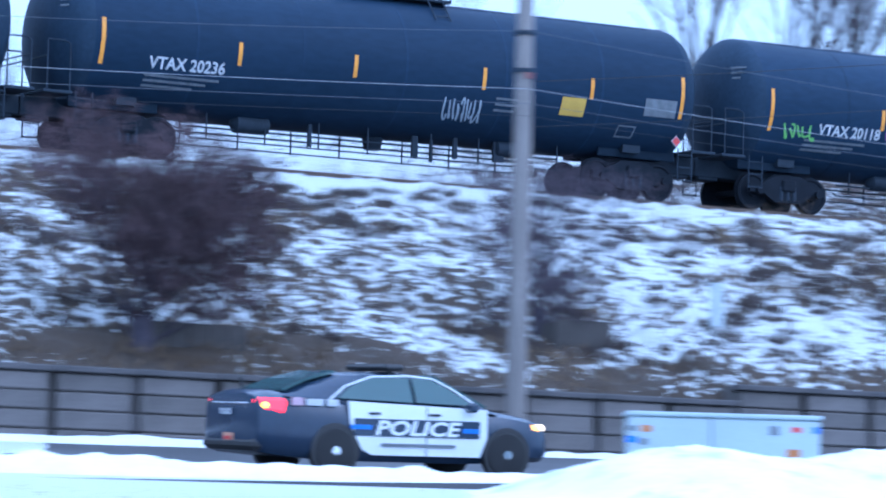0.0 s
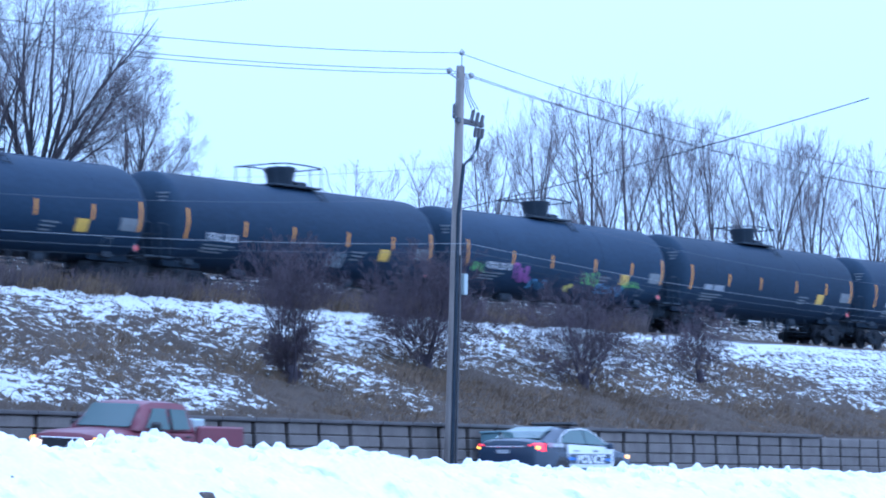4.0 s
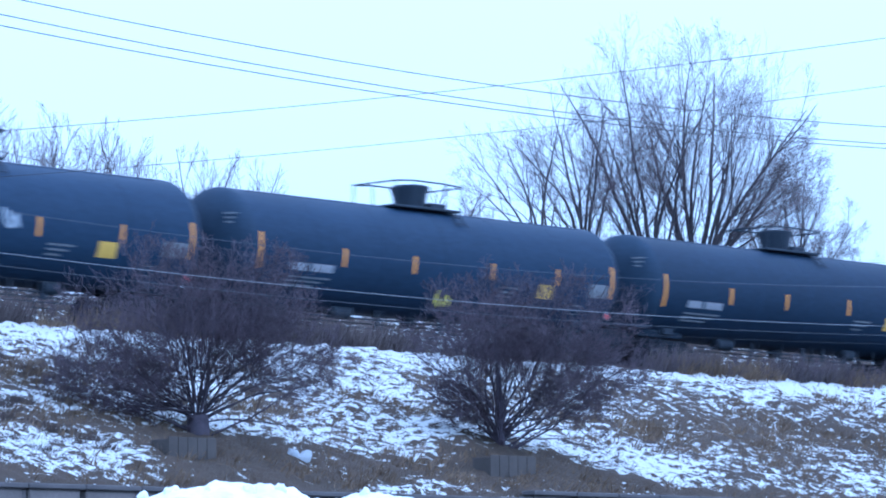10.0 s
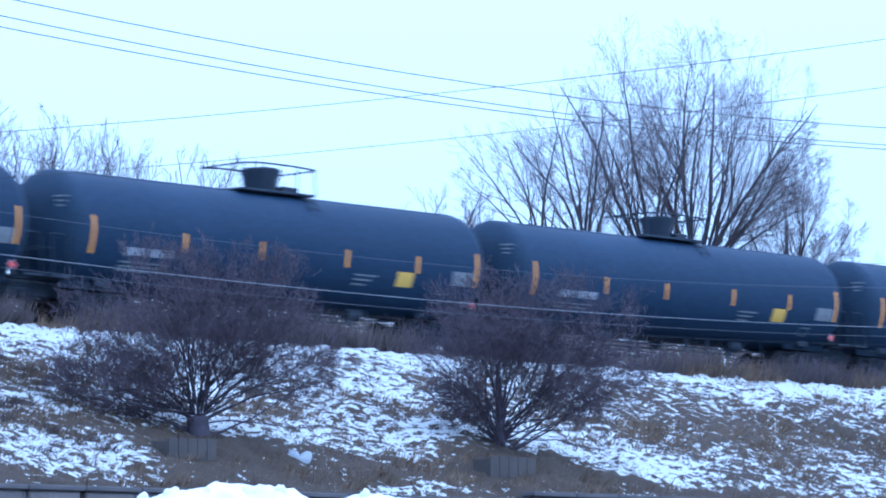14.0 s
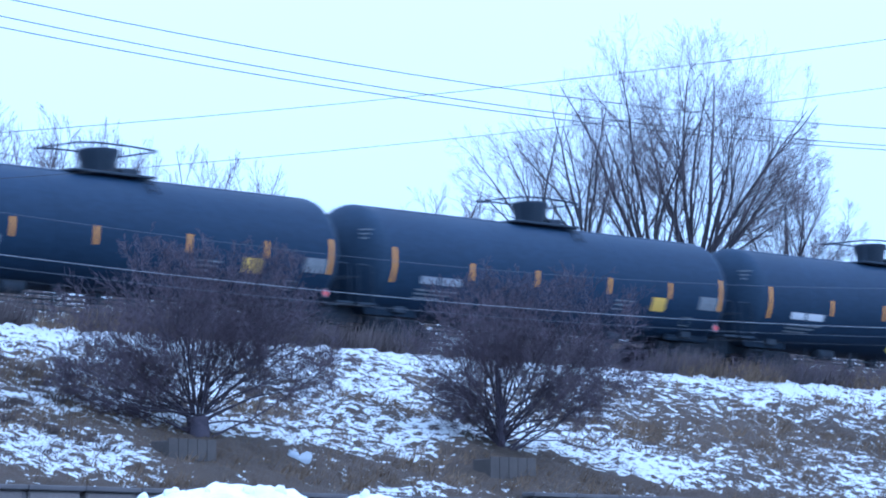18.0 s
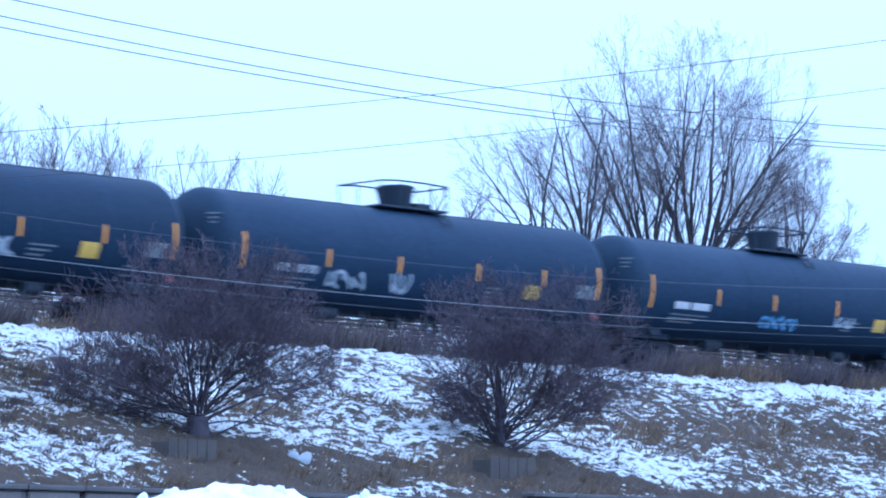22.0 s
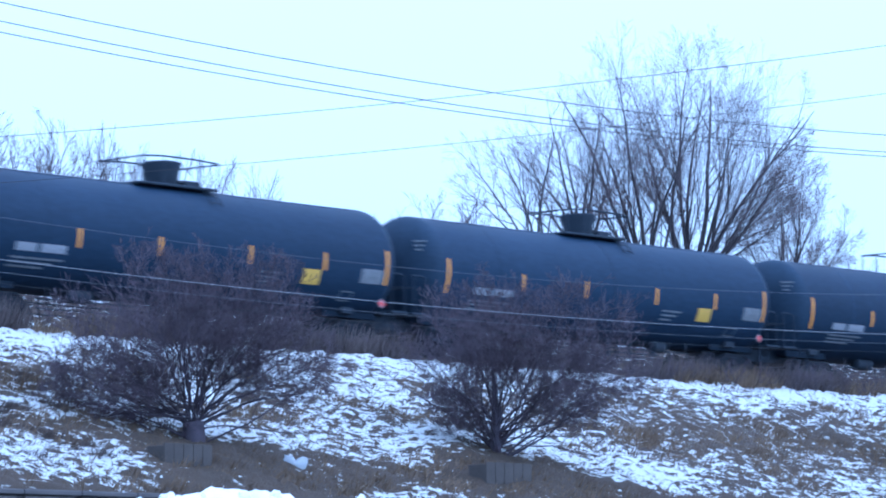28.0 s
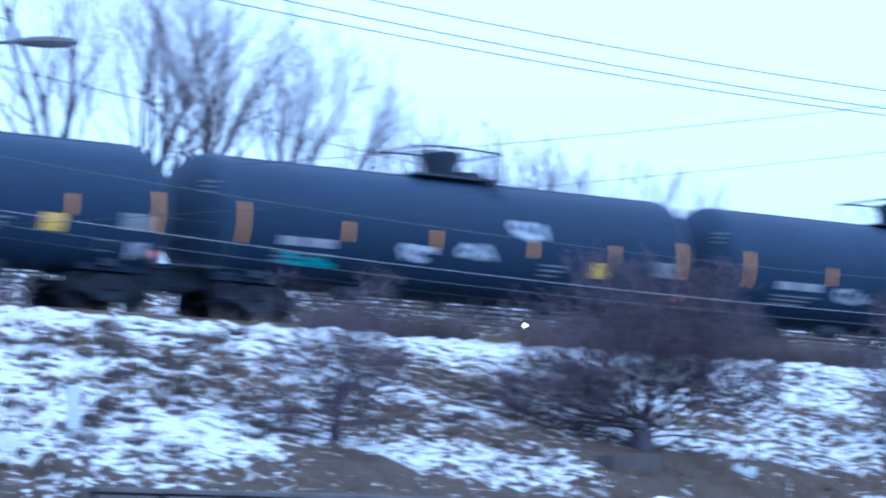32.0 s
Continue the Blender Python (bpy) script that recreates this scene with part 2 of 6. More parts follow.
class Shape:
    """Collects vertices and faces of one mesh."""

    def __init__(self):
        self.v, self.f = [], []

    def add(self, verts, faces):
        k = len(self.v)
        self.v.extend(tuple(p) for p in verts)
        self.f.extend(tuple(k + i for i in q) for q in faces)
        return self

    def box(self, centre, size, c=0.0, m=None):
        """A box with edges chamfered by c; m turns it about its centre."""
        h = [s / 2 for s in size]
        c = min(c, min(h) * 0.8)
        vs, fs, idx = [], [], {}
        for sx in (-1, 1):
            for sy in (-1, 1):
                for sz in (-1, 1):
                    for a in range(3 if c else 1):
                        p = [sx * (h[0] - (c if a != 0 else 0)), sy * (h[1] - (c if a != 1 else 0)), sz * (h[2] - (c if a != 2 else 0))]
                        idx[sx, sy, sz, a] = len(vs)
                        vs.append(p)
        g = (lambda x, y, z, a: idx[x, y, z, a if c else 0])
        for s in (-1, 1):
            fs.append([g(s, *q, 0) for q in ((-1, -1), (1, -1), (1, 1), (-1, 1))][::s])
            fs.append([g(q[0], s, q[1], 1) for q in ((-1, -1), (-1, 1), (1, 1), (1, -1))][::s])
            fs.append([g(*q, s, 2) for q in ((-1, -1), (1, -1), (1, 1), (-1, 1))][::s])
        if c:
            for s in (-1, 1):
                for u in (-1, 1):
                    fs.append([g(s, u, -1, 0), g(s, u, 1, 0), g(s, u, 1, 1), g(s, u, -1, 1)][:: s * u])
                    fs.append([g(s, -1, u, 0), g(s, -1, u, 2), g(s, 1, u, 2), g(s, 1, u, 0)][:: s * u])
                    fs.append([g(-1, s, u, 1), g(1, s, u, 1), g(1, s, u, 2), g(-1, s, u, 2)][:: -s * u])
                    for w in (-1, 1):
                        fs.append([g(s, u, w, 0), g(s, u, w, 1), g(s, u, w, 2)][:: s * u * w])
        cc = Vector(centre)
        out = [(m @ Vector(p) if m else Vector(p)) + cc for p in vs]
        return self.add(out, fs)

    def tube(self, pts, r, n=8, caps=True):
        """A round tube along pts; r: one radius, or one a point."""
        pts = [Vector(p) for p in pts]
        rs = r if isinstance(r, (list, tuple)) else [r] * len(pts)
        vs, fs = [], []
        for i, p in enumerate(pts):
            d = (pts[min(i + 1, len(pts) - 1)] - pts[max(i - 1, 0)]).normalized()
            u = d.cross(Vector((0.31, 0.17, 0.93)) if abs(d.z) < 0.8 else Vector((0.93, 0.31, 0.17))).normalized()
            w = d.cross(u)
            vs.extend(p + rs[i] * (math.cos(6.2832 * k / n) * u + math.sin(6.2832 * k / n) * w) for k in range(n))
        for i in range(len(pts) - 1):
            for k in range(n):
                a, b = i * n + k, i * n + (k + 1) % n
                fs.append((a, b, b + n, a + n))
        if caps:
            fs.append(tuple(range(n))[::-1])
            fs.append(tuple(range(len(vs) - n, len(vs))))
        return self.add(vs, fs)

    def lathe(self, profile, axis="x", n=32, centre=(0, 0, 0)):
        """Turns (along, radius) pairs round an axis."""
        vs, fs = [], []
        for a, r in profile:
            for k in range(n):
                c, s = r * math.cos(6.2832 * k / n), r * math.sin(6.2832 * k / n)
                p = {"x": (a, c, s), "y": (s, a, c), "z": (c, s, a)}[axis]
                vs.append(tuple(p[i] + centre[i] for i in range(3)))
        for i in range(len(profile) - 1):
            for k in range(n):
                a, b = i * n + k, i * n + (k + 1) % n
                fs.append((a, b, b + n, a + n))
        fs.append(tuple(range(n))[::-1])
        fs.append(tuple(range(len(vs) - n, len(vs))))
        return self.add(vs, fs)

    def loft(self, rings, closed=True, caps=True):
        """Skins rings of equally many points."""
        n, vs, fs = len(rings[0]), [p for r in rings for p in r], []
        for i in range(len(rings) - 1):
            for k in range(n if closed else n - 1):
                a, b = i * n + k, i * n + (k + 1) % n
                fs.append((a, b, b + n, a + n))
        if caps:
            fs.append(tuple(range(n))[::-1])
            fs.append(tuple(range(len(vs) - n, len(vs))))
        return self.add(vs, fs)

    def plate(self, outline, thick):
        """A slab: outline points in order, pushed along the vector thick."""
        t = Vector(thick)
        a = [Vector(p) for p in outline]
        return self.loft([a, [p + t for p in a]])

    def mesh(self, name, material, smooth=False):
        me = bpy.data.meshes.new(name)
        me.from_pydata(self.v, [], self.f)
        bm = bmesh.new()
        bm.from_mesh(me)
        bmesh.ops.recalc_face_normals(bm, faces=bm.faces)
        bm.to_mesh(me)
        bm.free()
        me.materials.append(material)
        if smooth:
            me.polygons.foreach_set("use_smooth", [True] * len(me.polygons))
            me.set_sharp_from_angle(angle=radians(38))
        return me


def part(name, shape, material, parent, label="", smooth=False, m=None):
    """Links a shape (or a ready mesh) as one mesh object under a thing or a part."""
    me = shape.mesh(name, material, smooth) if isinstance(shape, Shape) else shape
    ob = new(name, me)
    ob.parent = parent
    if m is not None:
        ob.matrix_basis = m
    if label:
        ob["label"] = label
    return ob


def thing(name, label, category, group="", m=None, kind=""):
    ob = new(name)
    ob.empty_display_size = 0.2
    if m is not None:
        ob.matrix_basis = m
    return tagged(ob, label, category, group, kind)


def solid(name, shape, material, label, category, group="", smooth=False, m=None, kind=""):
    ob = new(name, shape.mesh(name, material, smooth) if isinstance(shape, Shape) else shape)
    if m is not None:
        ob.matrix_basis = m
    return tagged(ob, label, category, group, kind)


def fast_mesh(name, verts, faces, material, smooth=False):
    """A mesh from numpy arrays of vertices and equal-sided faces."""
    me = bpy.data.meshes.new(name)
    verts, faces = np.asarray(verts, np.float32), np.asarray(faces, np.int32)
    k = faces.shape[1]
    me.vertices.add(len(verts))
    me.vertices.foreach_set("co", verts.ravel())
    me.loops.add(faces.size)
    me.loops.foreach_set("vertex_index", faces.ravel())
    me.polygons.add(len(faces))
    me.polygons.foreach_set("loop_start", np.arange(0, faces.size, k, dtype=np.int32))
    me.update(calc_edges=True)
    if smooth:
        me.polygons.foreach_set("use_smooth", np.ones(len(faces), bool))
    me.materials.append(material)
    return me

# ---- ground ----


def value_noise(x, y, seed):
    """Smooth noise from 0 to 1 on a unit lattice."""
    xi, yi = np.floor(x).astype(np.int64), np.floor(y).astype(np.int64)
    fx, fy = x - xi, y - yi
    fx, fy = fx * fx * (3 - 2 * fx), fy * fy * (3 - 2 * fy)

    def h(a, b):
        k = (a * 374761393 + b * 668265263 + seed * 982451653) & 0xFFFFFFFF
        k = ((k ^ (k >> 13)) * 1274126177) & 0xFFFFFFFF
        return ((k ^ (k >> 16)) & 0xFFFF) / 65535.0
    return (h(xi, yi) * (1 - fx) + h(xi + 1, yi) * fx) * (1 - fy) + (h(xi, yi + 1) * (1 - fx) + h(xi + 1, yi + 1) * fx) * fy


def fbm(x, y, seed, octaves=4):
    s, a, k = 0.0, 1.0, 0.0
    for o in range(octaves):
        s, k = s + a * value_noise(x * 2 ** o, y * 2 ** o, seed + o), k + a
        a *= 0.5
    return s / k


WALL_Y, CREST_Y, TRACK_Y, RAIL_Z = 57.6, 70.0, 74.0, 7.36
BUSHES = [  # x, y, height, spread
    (58.7, 61.4, 5.0, 4.4), (68.9, 61.0, 4.8, 4.2), (28.5, 59.2, 4.9, 3.3), (49.0, 60.8, 4.1, 2.4),
    (89.6, 61.4, 4.3, 2.3), (100.4, 63.4, 4.0, 3.2), (108.6, 62.2, 3.9, 3.0), (38.0, 60.9, 3.5, 2.1), (119.5, 63.5, 3.0, 2.0)]


def wall_top(x):
    return np.interp(x, (-50, 40.3, 40.5, 66.0, 66.2, 200), (1.72, 1.8, 2.12, 2.16, 2.34, 2.3))


def road_rise(x):
    """The road climbs gently along the railway."""
    return np.interp(x, (15, 28, 44, 60, 200), (-0.12, 0.0, 0.19, 0.3, 0.34))


def ground_height(x, y):
    flat = np.interp(y, (-5000, 20, 38, 46.5, 47.6, 51, 57.75), (-2.9, -2.9, -0.75, -0.22, -0.24, -0.06, 0.5)) + road_rise(x) * np.interp(y, (38, 46.5, 56, 57.75), (0, 1, 1, 0))
    u = np.clip((y - 57.9) / (CREST_Y - 57.9), 0, 1)
    hill = wall_top(x) - 0.06 + u ** 0.92 * (6.9 - wall_top(x))
    beyond = np.interp(y, (CREST_Y, 71.2, 72.0, 76.3, 78.5, 80.5, 86, 90, 140, 5000), (6.9, 6.92, 7.02, 7.02, 6.8, 7.1, 9.9, 10.1, 10.1, 9.0))
    return np.where(y < 57.8, flat, np.where(y < CREST_Y, hill, beyond))


def snow_cover(x, y):
    """How much of the ground is white, from 0 to 1, before the fine pattern."""
    c = np.full_like(x, 0.485)
    c += 0.26 * np.clip((y - 68.2) / 1.4, 0, 1) * (y < 71)
    # a bare grassy strip runs along the foot of the slope and climbs round the shrubs
    edge = np.interp(x, (20, 25, 29, 32, 35, 37, 40, 42, 44, 48, 50, 52, 55, 56, 57.5, 63, 66, 69, 70, 71.3, 73, 80, 85, 86.5, 89, 91, 94, 97, 99, 101, 104, 112), (58.4, 58.9, 60.2, 60.2, 58.5, 58.8, 59.5, 58.8, 58.8, 60.4, 59.4, 58.4, 58.4, 60.0, 61.6, 60.6, 60.2, 60.6, 59.8, 59.1, 58.5, 58.4, 58.6, 61.1, 61.4, 59.4, 58.5, 61.0, 63.4, 63.4, 61.5, 61.0))
    c -= 0.36 * np.clip((edge - y) / 0.5 + 0.5, 0, 1)
    c += 0.45 * np.exp(-((x - 62.4) / 2.4) ** 4 - ((y - 58.2 - 0.12 * (x - 62)) / 0.35) ** 2)
    c += 0.1 * np.clip((60 - x) / 8, 0, 1) * np.clip((62 - y) / 2, 0, 1) - 0.05 * np.exp(-((x - 30) / 9.0) ** 2) + 0.14 * np.exp(-((x - 46) / 8.0) ** 4) * (y > 59.6)
    c -= 0.11 * np.clip((x - 46) / 3, 0, 1) * np.clip((58 - x) / 2, 0, 1)
    c -= 0.2 * np.exp(-((x - 82.0) / 7.0) ** 2 - ((y - 63.3) / 3.8) ** 2)
    c -= 0.15 * np.clip((x - 85) / 3, 0, 1) * np.clip((67 - y) / 3, 0, 1)
    for bx, by, h, s in BUSHES:
        s = min(s * 0.75, 2.9)
        c -= 0.34 * np.exp(-(((x - bx + 0.6) / (s * 0.7)) ** 2 + ((y - by + 0.9) / (s * 0.5)) ** 2) ** 2)
    c = np.where(y < 57.8, 0.95, c)
    c = np.where((y > 70.9) & (y < 79), 0.22, c)
    return np.where(y >= 79, np.interp(x, (46, 56, 70), (0.75, 0.45, 0.28)), c)


def build_ground():
    xs = np.concatenate([[-5000, -1500, -500, -150, -60, -20], np.arange(0, 20, 2.0), np.arange(20, 132, 0.16), np.arange(132, 200, 4.0), [260, 400, 800, 2000, 5000]])
    ys = np.concatenate([[-5000, -500, -60, -10, 10, 20, 30, 38, 42, 45, 46.5, 47.6, 51, 57.78, 57.9], np.arange(58.0, 71.3, 0.13), np.arange(71.5, 90, 0.6), [95, 110, 140, 300, 1000, 5000]])
    X, Y = np.meshgrid(xs, ys)
    Z = ground_height(X, Y)
    on = ((Y > 57.95) & (Y < 71.4)).astype(float)
    lumps = fbm(X * 2.3 + Y * 0.5, Y * 2.6, 3, 4)
    broad = fbm(X * 0.35, Y * 0.4, 11, 3)
    Z = Z + on * (0.34 * (lumps - 0.5) + 0.5 * (broad - 0.5) * np.clip((CREST_Y + 0.5 - Y) / 2, 0, 1))
    Z = Z + (Y > 79) * (Y < 90) * 0.9 * (fbm(X * 0.8, Y * 0.7, 31, 4) - 0.5)
    snow = snow_cover(X, Y) + 0.5 * (fbm(X * 0.4, Y * 0.5, 55, 3) - 0.5) + 0.5 * (0.5 - lumps) * on
    n, m = len(ys), len(xs)
    k = np.arange(n * m).reshape(n, m)
    F = np.stack([k[:-1, :-1], k[:-1, 1:], k[1:, 1:], k[1:, :-1]], -1).reshape(-1, 4)
    me = fast_mesh("ground", np.stack([X, Y, Z], -1).reshape(-1, 3), F, HILL, True)
    me.attributes.new("snow", "FLOAT", "POINT").data.foreach_set("value", snow.ravel().astype(np.float32))
    ob = new("ground", me)
    tagged(ob, "snow-dusted railway embankment and fields of dead grass", "ground", kind="structure")


build_ground()


def blades(rng, name, label, x, y, h, material):
    """Six thin blades at each place, leaning down the slope."""
    b = 6
    x, y, h = np.repeat(x, b), np.repeat(y, b), np.repeat(h, b) * rng.uniform(0.5, 1.2, len(x) * b)
    x, y = x + rng.normal(0, 0.09, len(x)), y + rng.normal(0, 0.05, len(x))
    z = ground_height(x, y) - 0.05
    w, a = 0.012 + 0.01 * rng.random(len(x)), rng.uniform(0, 6.28, len(x))
    lean = rng.normal(0, 0.45, (len(x), 2)) * np.minimum(h, 0.4)[:, None] + np.stack([0.2 * h, -0.35 * np.minimum(h, 0.3)], -1)
    base = np.stack([x, y, z], -1)
    side = np.stack([np.cos(a) * w, np.sin(a) * w, 0 * w], -1)
    tip = base + np.concatenate([lean, h[:, None]], 1)
    V = np.stack([base - side, base + side, tip], 1).reshape(-1, 3)
    me = fast_mesh(name, V, np.arange(len(V)).reshape(-1, 3), material)
    tagged(new(name, me), label, "grass", kind="stuff")


def build_tufts():
    """Blades of dead grass poking out of the snow, and tall straw along the crest."""
    rng = np.random.default_rng(5)
    n = 26000
    x, y = rng.uniform(22, 128, n), rng.uniform(58.1, 70.4, n)
    s = snow_cover(x, y) + 0.5 * (fbm(x * 0.4, y * 0.5, 55, 3) - 0.5) + 0.9 * (0.5 - fbm(x * 2.3 + y * 0.5, y * 2.6, 3, 4))
    keep = s < rng.normal(0.46, 0.08, n)
    x, y = x[keep], y[keep]
    h = rng.uniform(0.1, 0.3, len(x))
    n2 = 5200
    x2, y2 = rng.uniform(22, 128, n2), 70.0 + np.abs(rng.normal(0, 0.6, n2))
    dense = fbm(x2 * 0.22, y2 * 0.0, 77, 2)
    keep = (dense > 0.42) & (x2 > 66 + rng.normal(0, 7, n2))
    x2, y2 = x2[keep], y2[keep]
    h2 = rng.uniform(0.25, 0.75, len(x2)) * (0.5 + dense[keep])
    # a belt of tall weeds beyond the track, thinner where the bank behind is bare
    n3 = 9000
    x3, y3 = rng.uniform(24, 130, n3), rng.uniform(77.6, 80.6, n3)
    keep = fbm(x3 * 0.3, y3 * 0.6, 61, 3) > np.interp(x3, (24, 40, 44, 56, 62, 130), (0.5, 0.5, 0.62, 0.62, 0.42, 0.42))
    x3, y3 = x3[keep], y3[keep]
    h3 = rng.uniform(0.7, 1.7, len(x3))
    n4 = 6500
    x4, y4 = rng.uniform(56, 128, n4), rng.uniform(70.35, 71.0, n4)
    keep = fbm(x4 * 0.35, y4 * 0.3, 67, 2) > 0.4
    x4, y4 = x4[keep], y4[keep]
    h4 = rng.uniform(0.35, 1.05, len(x4))
    blades(rng, "dead_grass", "tufts of dead straw grass poking through thin snow", np.concatenate([x, x2]), np.concatenate([y, y2]), np.concatenate([h, h2]), STRAW)
    # dark matted clumps that stand clear of the snow on the nearer slope
    cx, cy = rng.uniform(23, 58, 520), rng.uniform(59.4, 69.6, 520)
    size = rng.uniform(0.6, 1.5, 520) * np.interp(cx, (23, 50, 58), (1, 1, 0.5))
    x5, y5 = (np.repeat(cx, 18) + rng.normal(0, 0.17, 520 * 18) * np.repeat(size, 18)), (np.repeat(cy, 18) + rng.normal(0, 0.07, 520 * 18))
    blades(rng, "grass_clumps", "dark brown matted clumps of dead grass standing out of snow", x5, y5, np.repeat(rng.uniform(0.1, 0.2, 520) * size, 18), CLUMP)
    blades(rng, "dry_weeds", "tall dry grey-brown weeds beside the railway track", np.concatenate([x3, x4]), np.concatenate([y3, y4]), np.concatenate([h3, h4]), WEED)


build_tufts()

# ---- road ----


def build_road():
    s = Shape()
    for (y0, z0), (y1, z1) in (((47.6, -0.2), (51.2, -0.03)), ((51.2, -0.03), (57.3, 0.48))):
        s.loft([[(x, y0, z0 + r), (x, y1, z1 + r), (x, y1, z1 + r - 0.15), (x, y0, z0 + r - 0.15)] for x, r in [(q, float(road_rise(q))) for q in (-300, 15, 28, 44, 60, 200, 600)]])
    road = solid("road", s, ASPHALT, "wet grey asphalt road below the retaining wall", "road", kind="structure")
    # a narrow dark strip along the near verge
    edge = Shape().loft([[(x, 44.75, z - 0.1), (x, 44.75, z), (x, 44.95, z), (x, 44.95, z - 0.1)] for x, z in ((12, -0.5), (18, -0.42), (20.8, -0.375), (24.7, -0.3), (28.2, -0.21), (29.5, -0.2))])
    part("slush_gutter", edge, ASPHALT, road, "narrow dark strip along the snowy verge")
    kerb = Shape().box((150, 47.45, -0.2), (900, 0.18, 0.2), 0.03)
    part("kerb", kerb, BLOCK, road)
    return road


build_road()


def ridge(name, x0, x1, yc, width, zf, height, seed, step=0.22, rows=11):
    """A rough bank of ploughed snow along x: height is a function of x."""
    xs = np.arange(x0, x1, step)
    v = np.linspace(-1, 1, rows)
    X, V = np.meshgrid(xs, v, indexing="ij")
    H = np.asarray(height(xs))[:, None]
    bump = fbm(X * 2.3, V * 3.5 + 9, seed, 4) - 0.5
    prof = np.clip(1 - np.abs(V) ** 1.7, 0, 1)
    Y = yc + V * width * (1 + 0.25 * (fbm(X * 0.5, V * 0 + 2, seed + 9, 2) - 0.5))
    base = zf(X, Y) - 0.1
    Z = base + prof * (H - base - 0.03) + np.clip(prof * 3, 0, 1) * bump * np.minimum(0.3, 0.3 * np.abs(H - base) + 0.03)
    n, m = X.shape
    k = np.arange(n * m).reshape(n, m)
    F = np.stack([k[:-1, :-1], k[1:, :-1], k[1:, 1:], k[:-1, 1:]], -1).reshape(-1, 4)
    return fast_mesh(name, np.stack([X, Y, Z], -1).reshape(-1, 3), F, SNOW, True)


def pile_height(x):
    xp = (18, 24, 26.05, 26.67, 27.5, 28.26, 29.2, 30.1, 30.7, 31.6, 32.5, 33.5, 35.3, 36.8, 38.2, 39.6, 40.2, 41.1, 41.6, 42.3, 42.6, 43.2, 44, 45, 46.5, 48.5, 49.4, 50, 50.6, 51.4, 52.3, 53.8, 54, 55.7, 57.4, 60, 62.7, 64.1, 67.4, 71, 74.6, 81, 100, 160)
    zp = (-0.50, -0.50, -0.18, 0.17, 0.42, 0.50, 0.44, 0.38, 0.50, 0.58, 0.60, 0.66, 0.45, 0.86, 1.13, 1.41, 1.47, 1.47, 1.06, 1.04, 1.19, 1.38, 1.35, 0.98, 1.09, 0.99, 1.11, 1.23, 1.02, 0.85, 0.82, 0.99, 1.04, 1.09, 0.87, 0.92, 0.95, 0.66, 0.70, 0.53, 0.62, 0.58, 0.50, 0.40)
    return np.interp(x, xp, zp)


PILE_Y, PILE_HALF = 41.2, 3.4


def pile_surface(x, y):
    v = np.abs(y - PILE_Y) / PILE_HALF
    prof = np.clip(1 - v ** 1.6, 0, 1)
    base = ground_height(x, y) - 0.06
    h = pile_height(x) - 0.2 - base
    lumps = 0.34 * (fbm(x * 1.7, y * 1.7, 90, 4) - 0.5) + 0.15 * (np.abs(fbm(x * 4.0, y * 4.0, 95, 3) - 0.5) * 2 - 0.3)
    return base + prof * h + np.clip(prof * 4, 0, 1) * lumps * np.clip(h, 0.25, 1) * np.interp(x, (29, 34), (0.3, 1.0))


def on_pile(x, y, z):
    """Slides a point along the line from the eye until it meets the bank's face."""
    p, d = Vector((x, y, z)), (Vector((x, y, z)) - EYE)
    s = 0.8
    while s < 1.15:
        q = EYE + d * s
        if pile_surface(np.array([q.x]), np.array([q.y]))[0] > q.z:
            return q
        s += 0.001
    return p


def build_bank():
    xs, ys = np.arange(19, 160, 0.11), np.arange(PILE_Y - PILE_HALF, PILE_Y + PILE_HALF + 0.01, 0.13)
    X, Y = np.meshgrid(xs, ys, indexing="ij")
    Z = pile_surface(X, Y)
    n, m = X.shape
    k = np.arange(n * m).reshape(n, m)
    F = np.stack([k[:-1, :-1], k[1:, :-1], k[1:, 1:], k[:-1, 1:]], -1).reshape(-1, 4)
    bank = tagged(new("snow_bank", fast_mesh("snow_bank", np.stack([X, Y, Z], -1).reshape(-1, 3), F, PLOUGHED, True)), "long lumpy bank of white ploughed snow beside the road", "snow bank")
    rng = random.Random(12)
    balls = []
    for i in range(4):
        s = Shape()
        rows, n = 6, 9
        ring = [[tuple(c * (1 + 0.45 * (rng.random() - 0.5)) for c in (math.sin(math.pi * (a + 0.2) / 5.4) * math.cos(6.2832 * q / n), math.sin(math.pi * (a + 0.2) / 5.4) * math.sin(6.2832 * q / n), 0.75 * math.cos(math.pi * (a + 0.2) / 5.4))) for q in range(n)] for a in range(rows)]
        balls.append(s.loft(ring).mesh("snow_chunk", SNOW, True))
    for i in range(230):
        x = rng.uniform(33, 82)
        y = PILE_Y - abs(rng.gauss(0, 1.0)) + 0.3
        z = float(pile_surface(np.array([x]), np.array([y]))[0])
        r = rng.choice((0.05, 0.07, 0.08, 0.1, 0.12, 0.16))
        c = part("snow_chunk", balls[i % 4], SNOW, bank, m=pose(x, y, z - 0.2 * r, rng.uniform(0, 90), rng.uniform(0, 90), rng.uniform(0, 360)))
        c.scale = (r * 1.3, r, r)


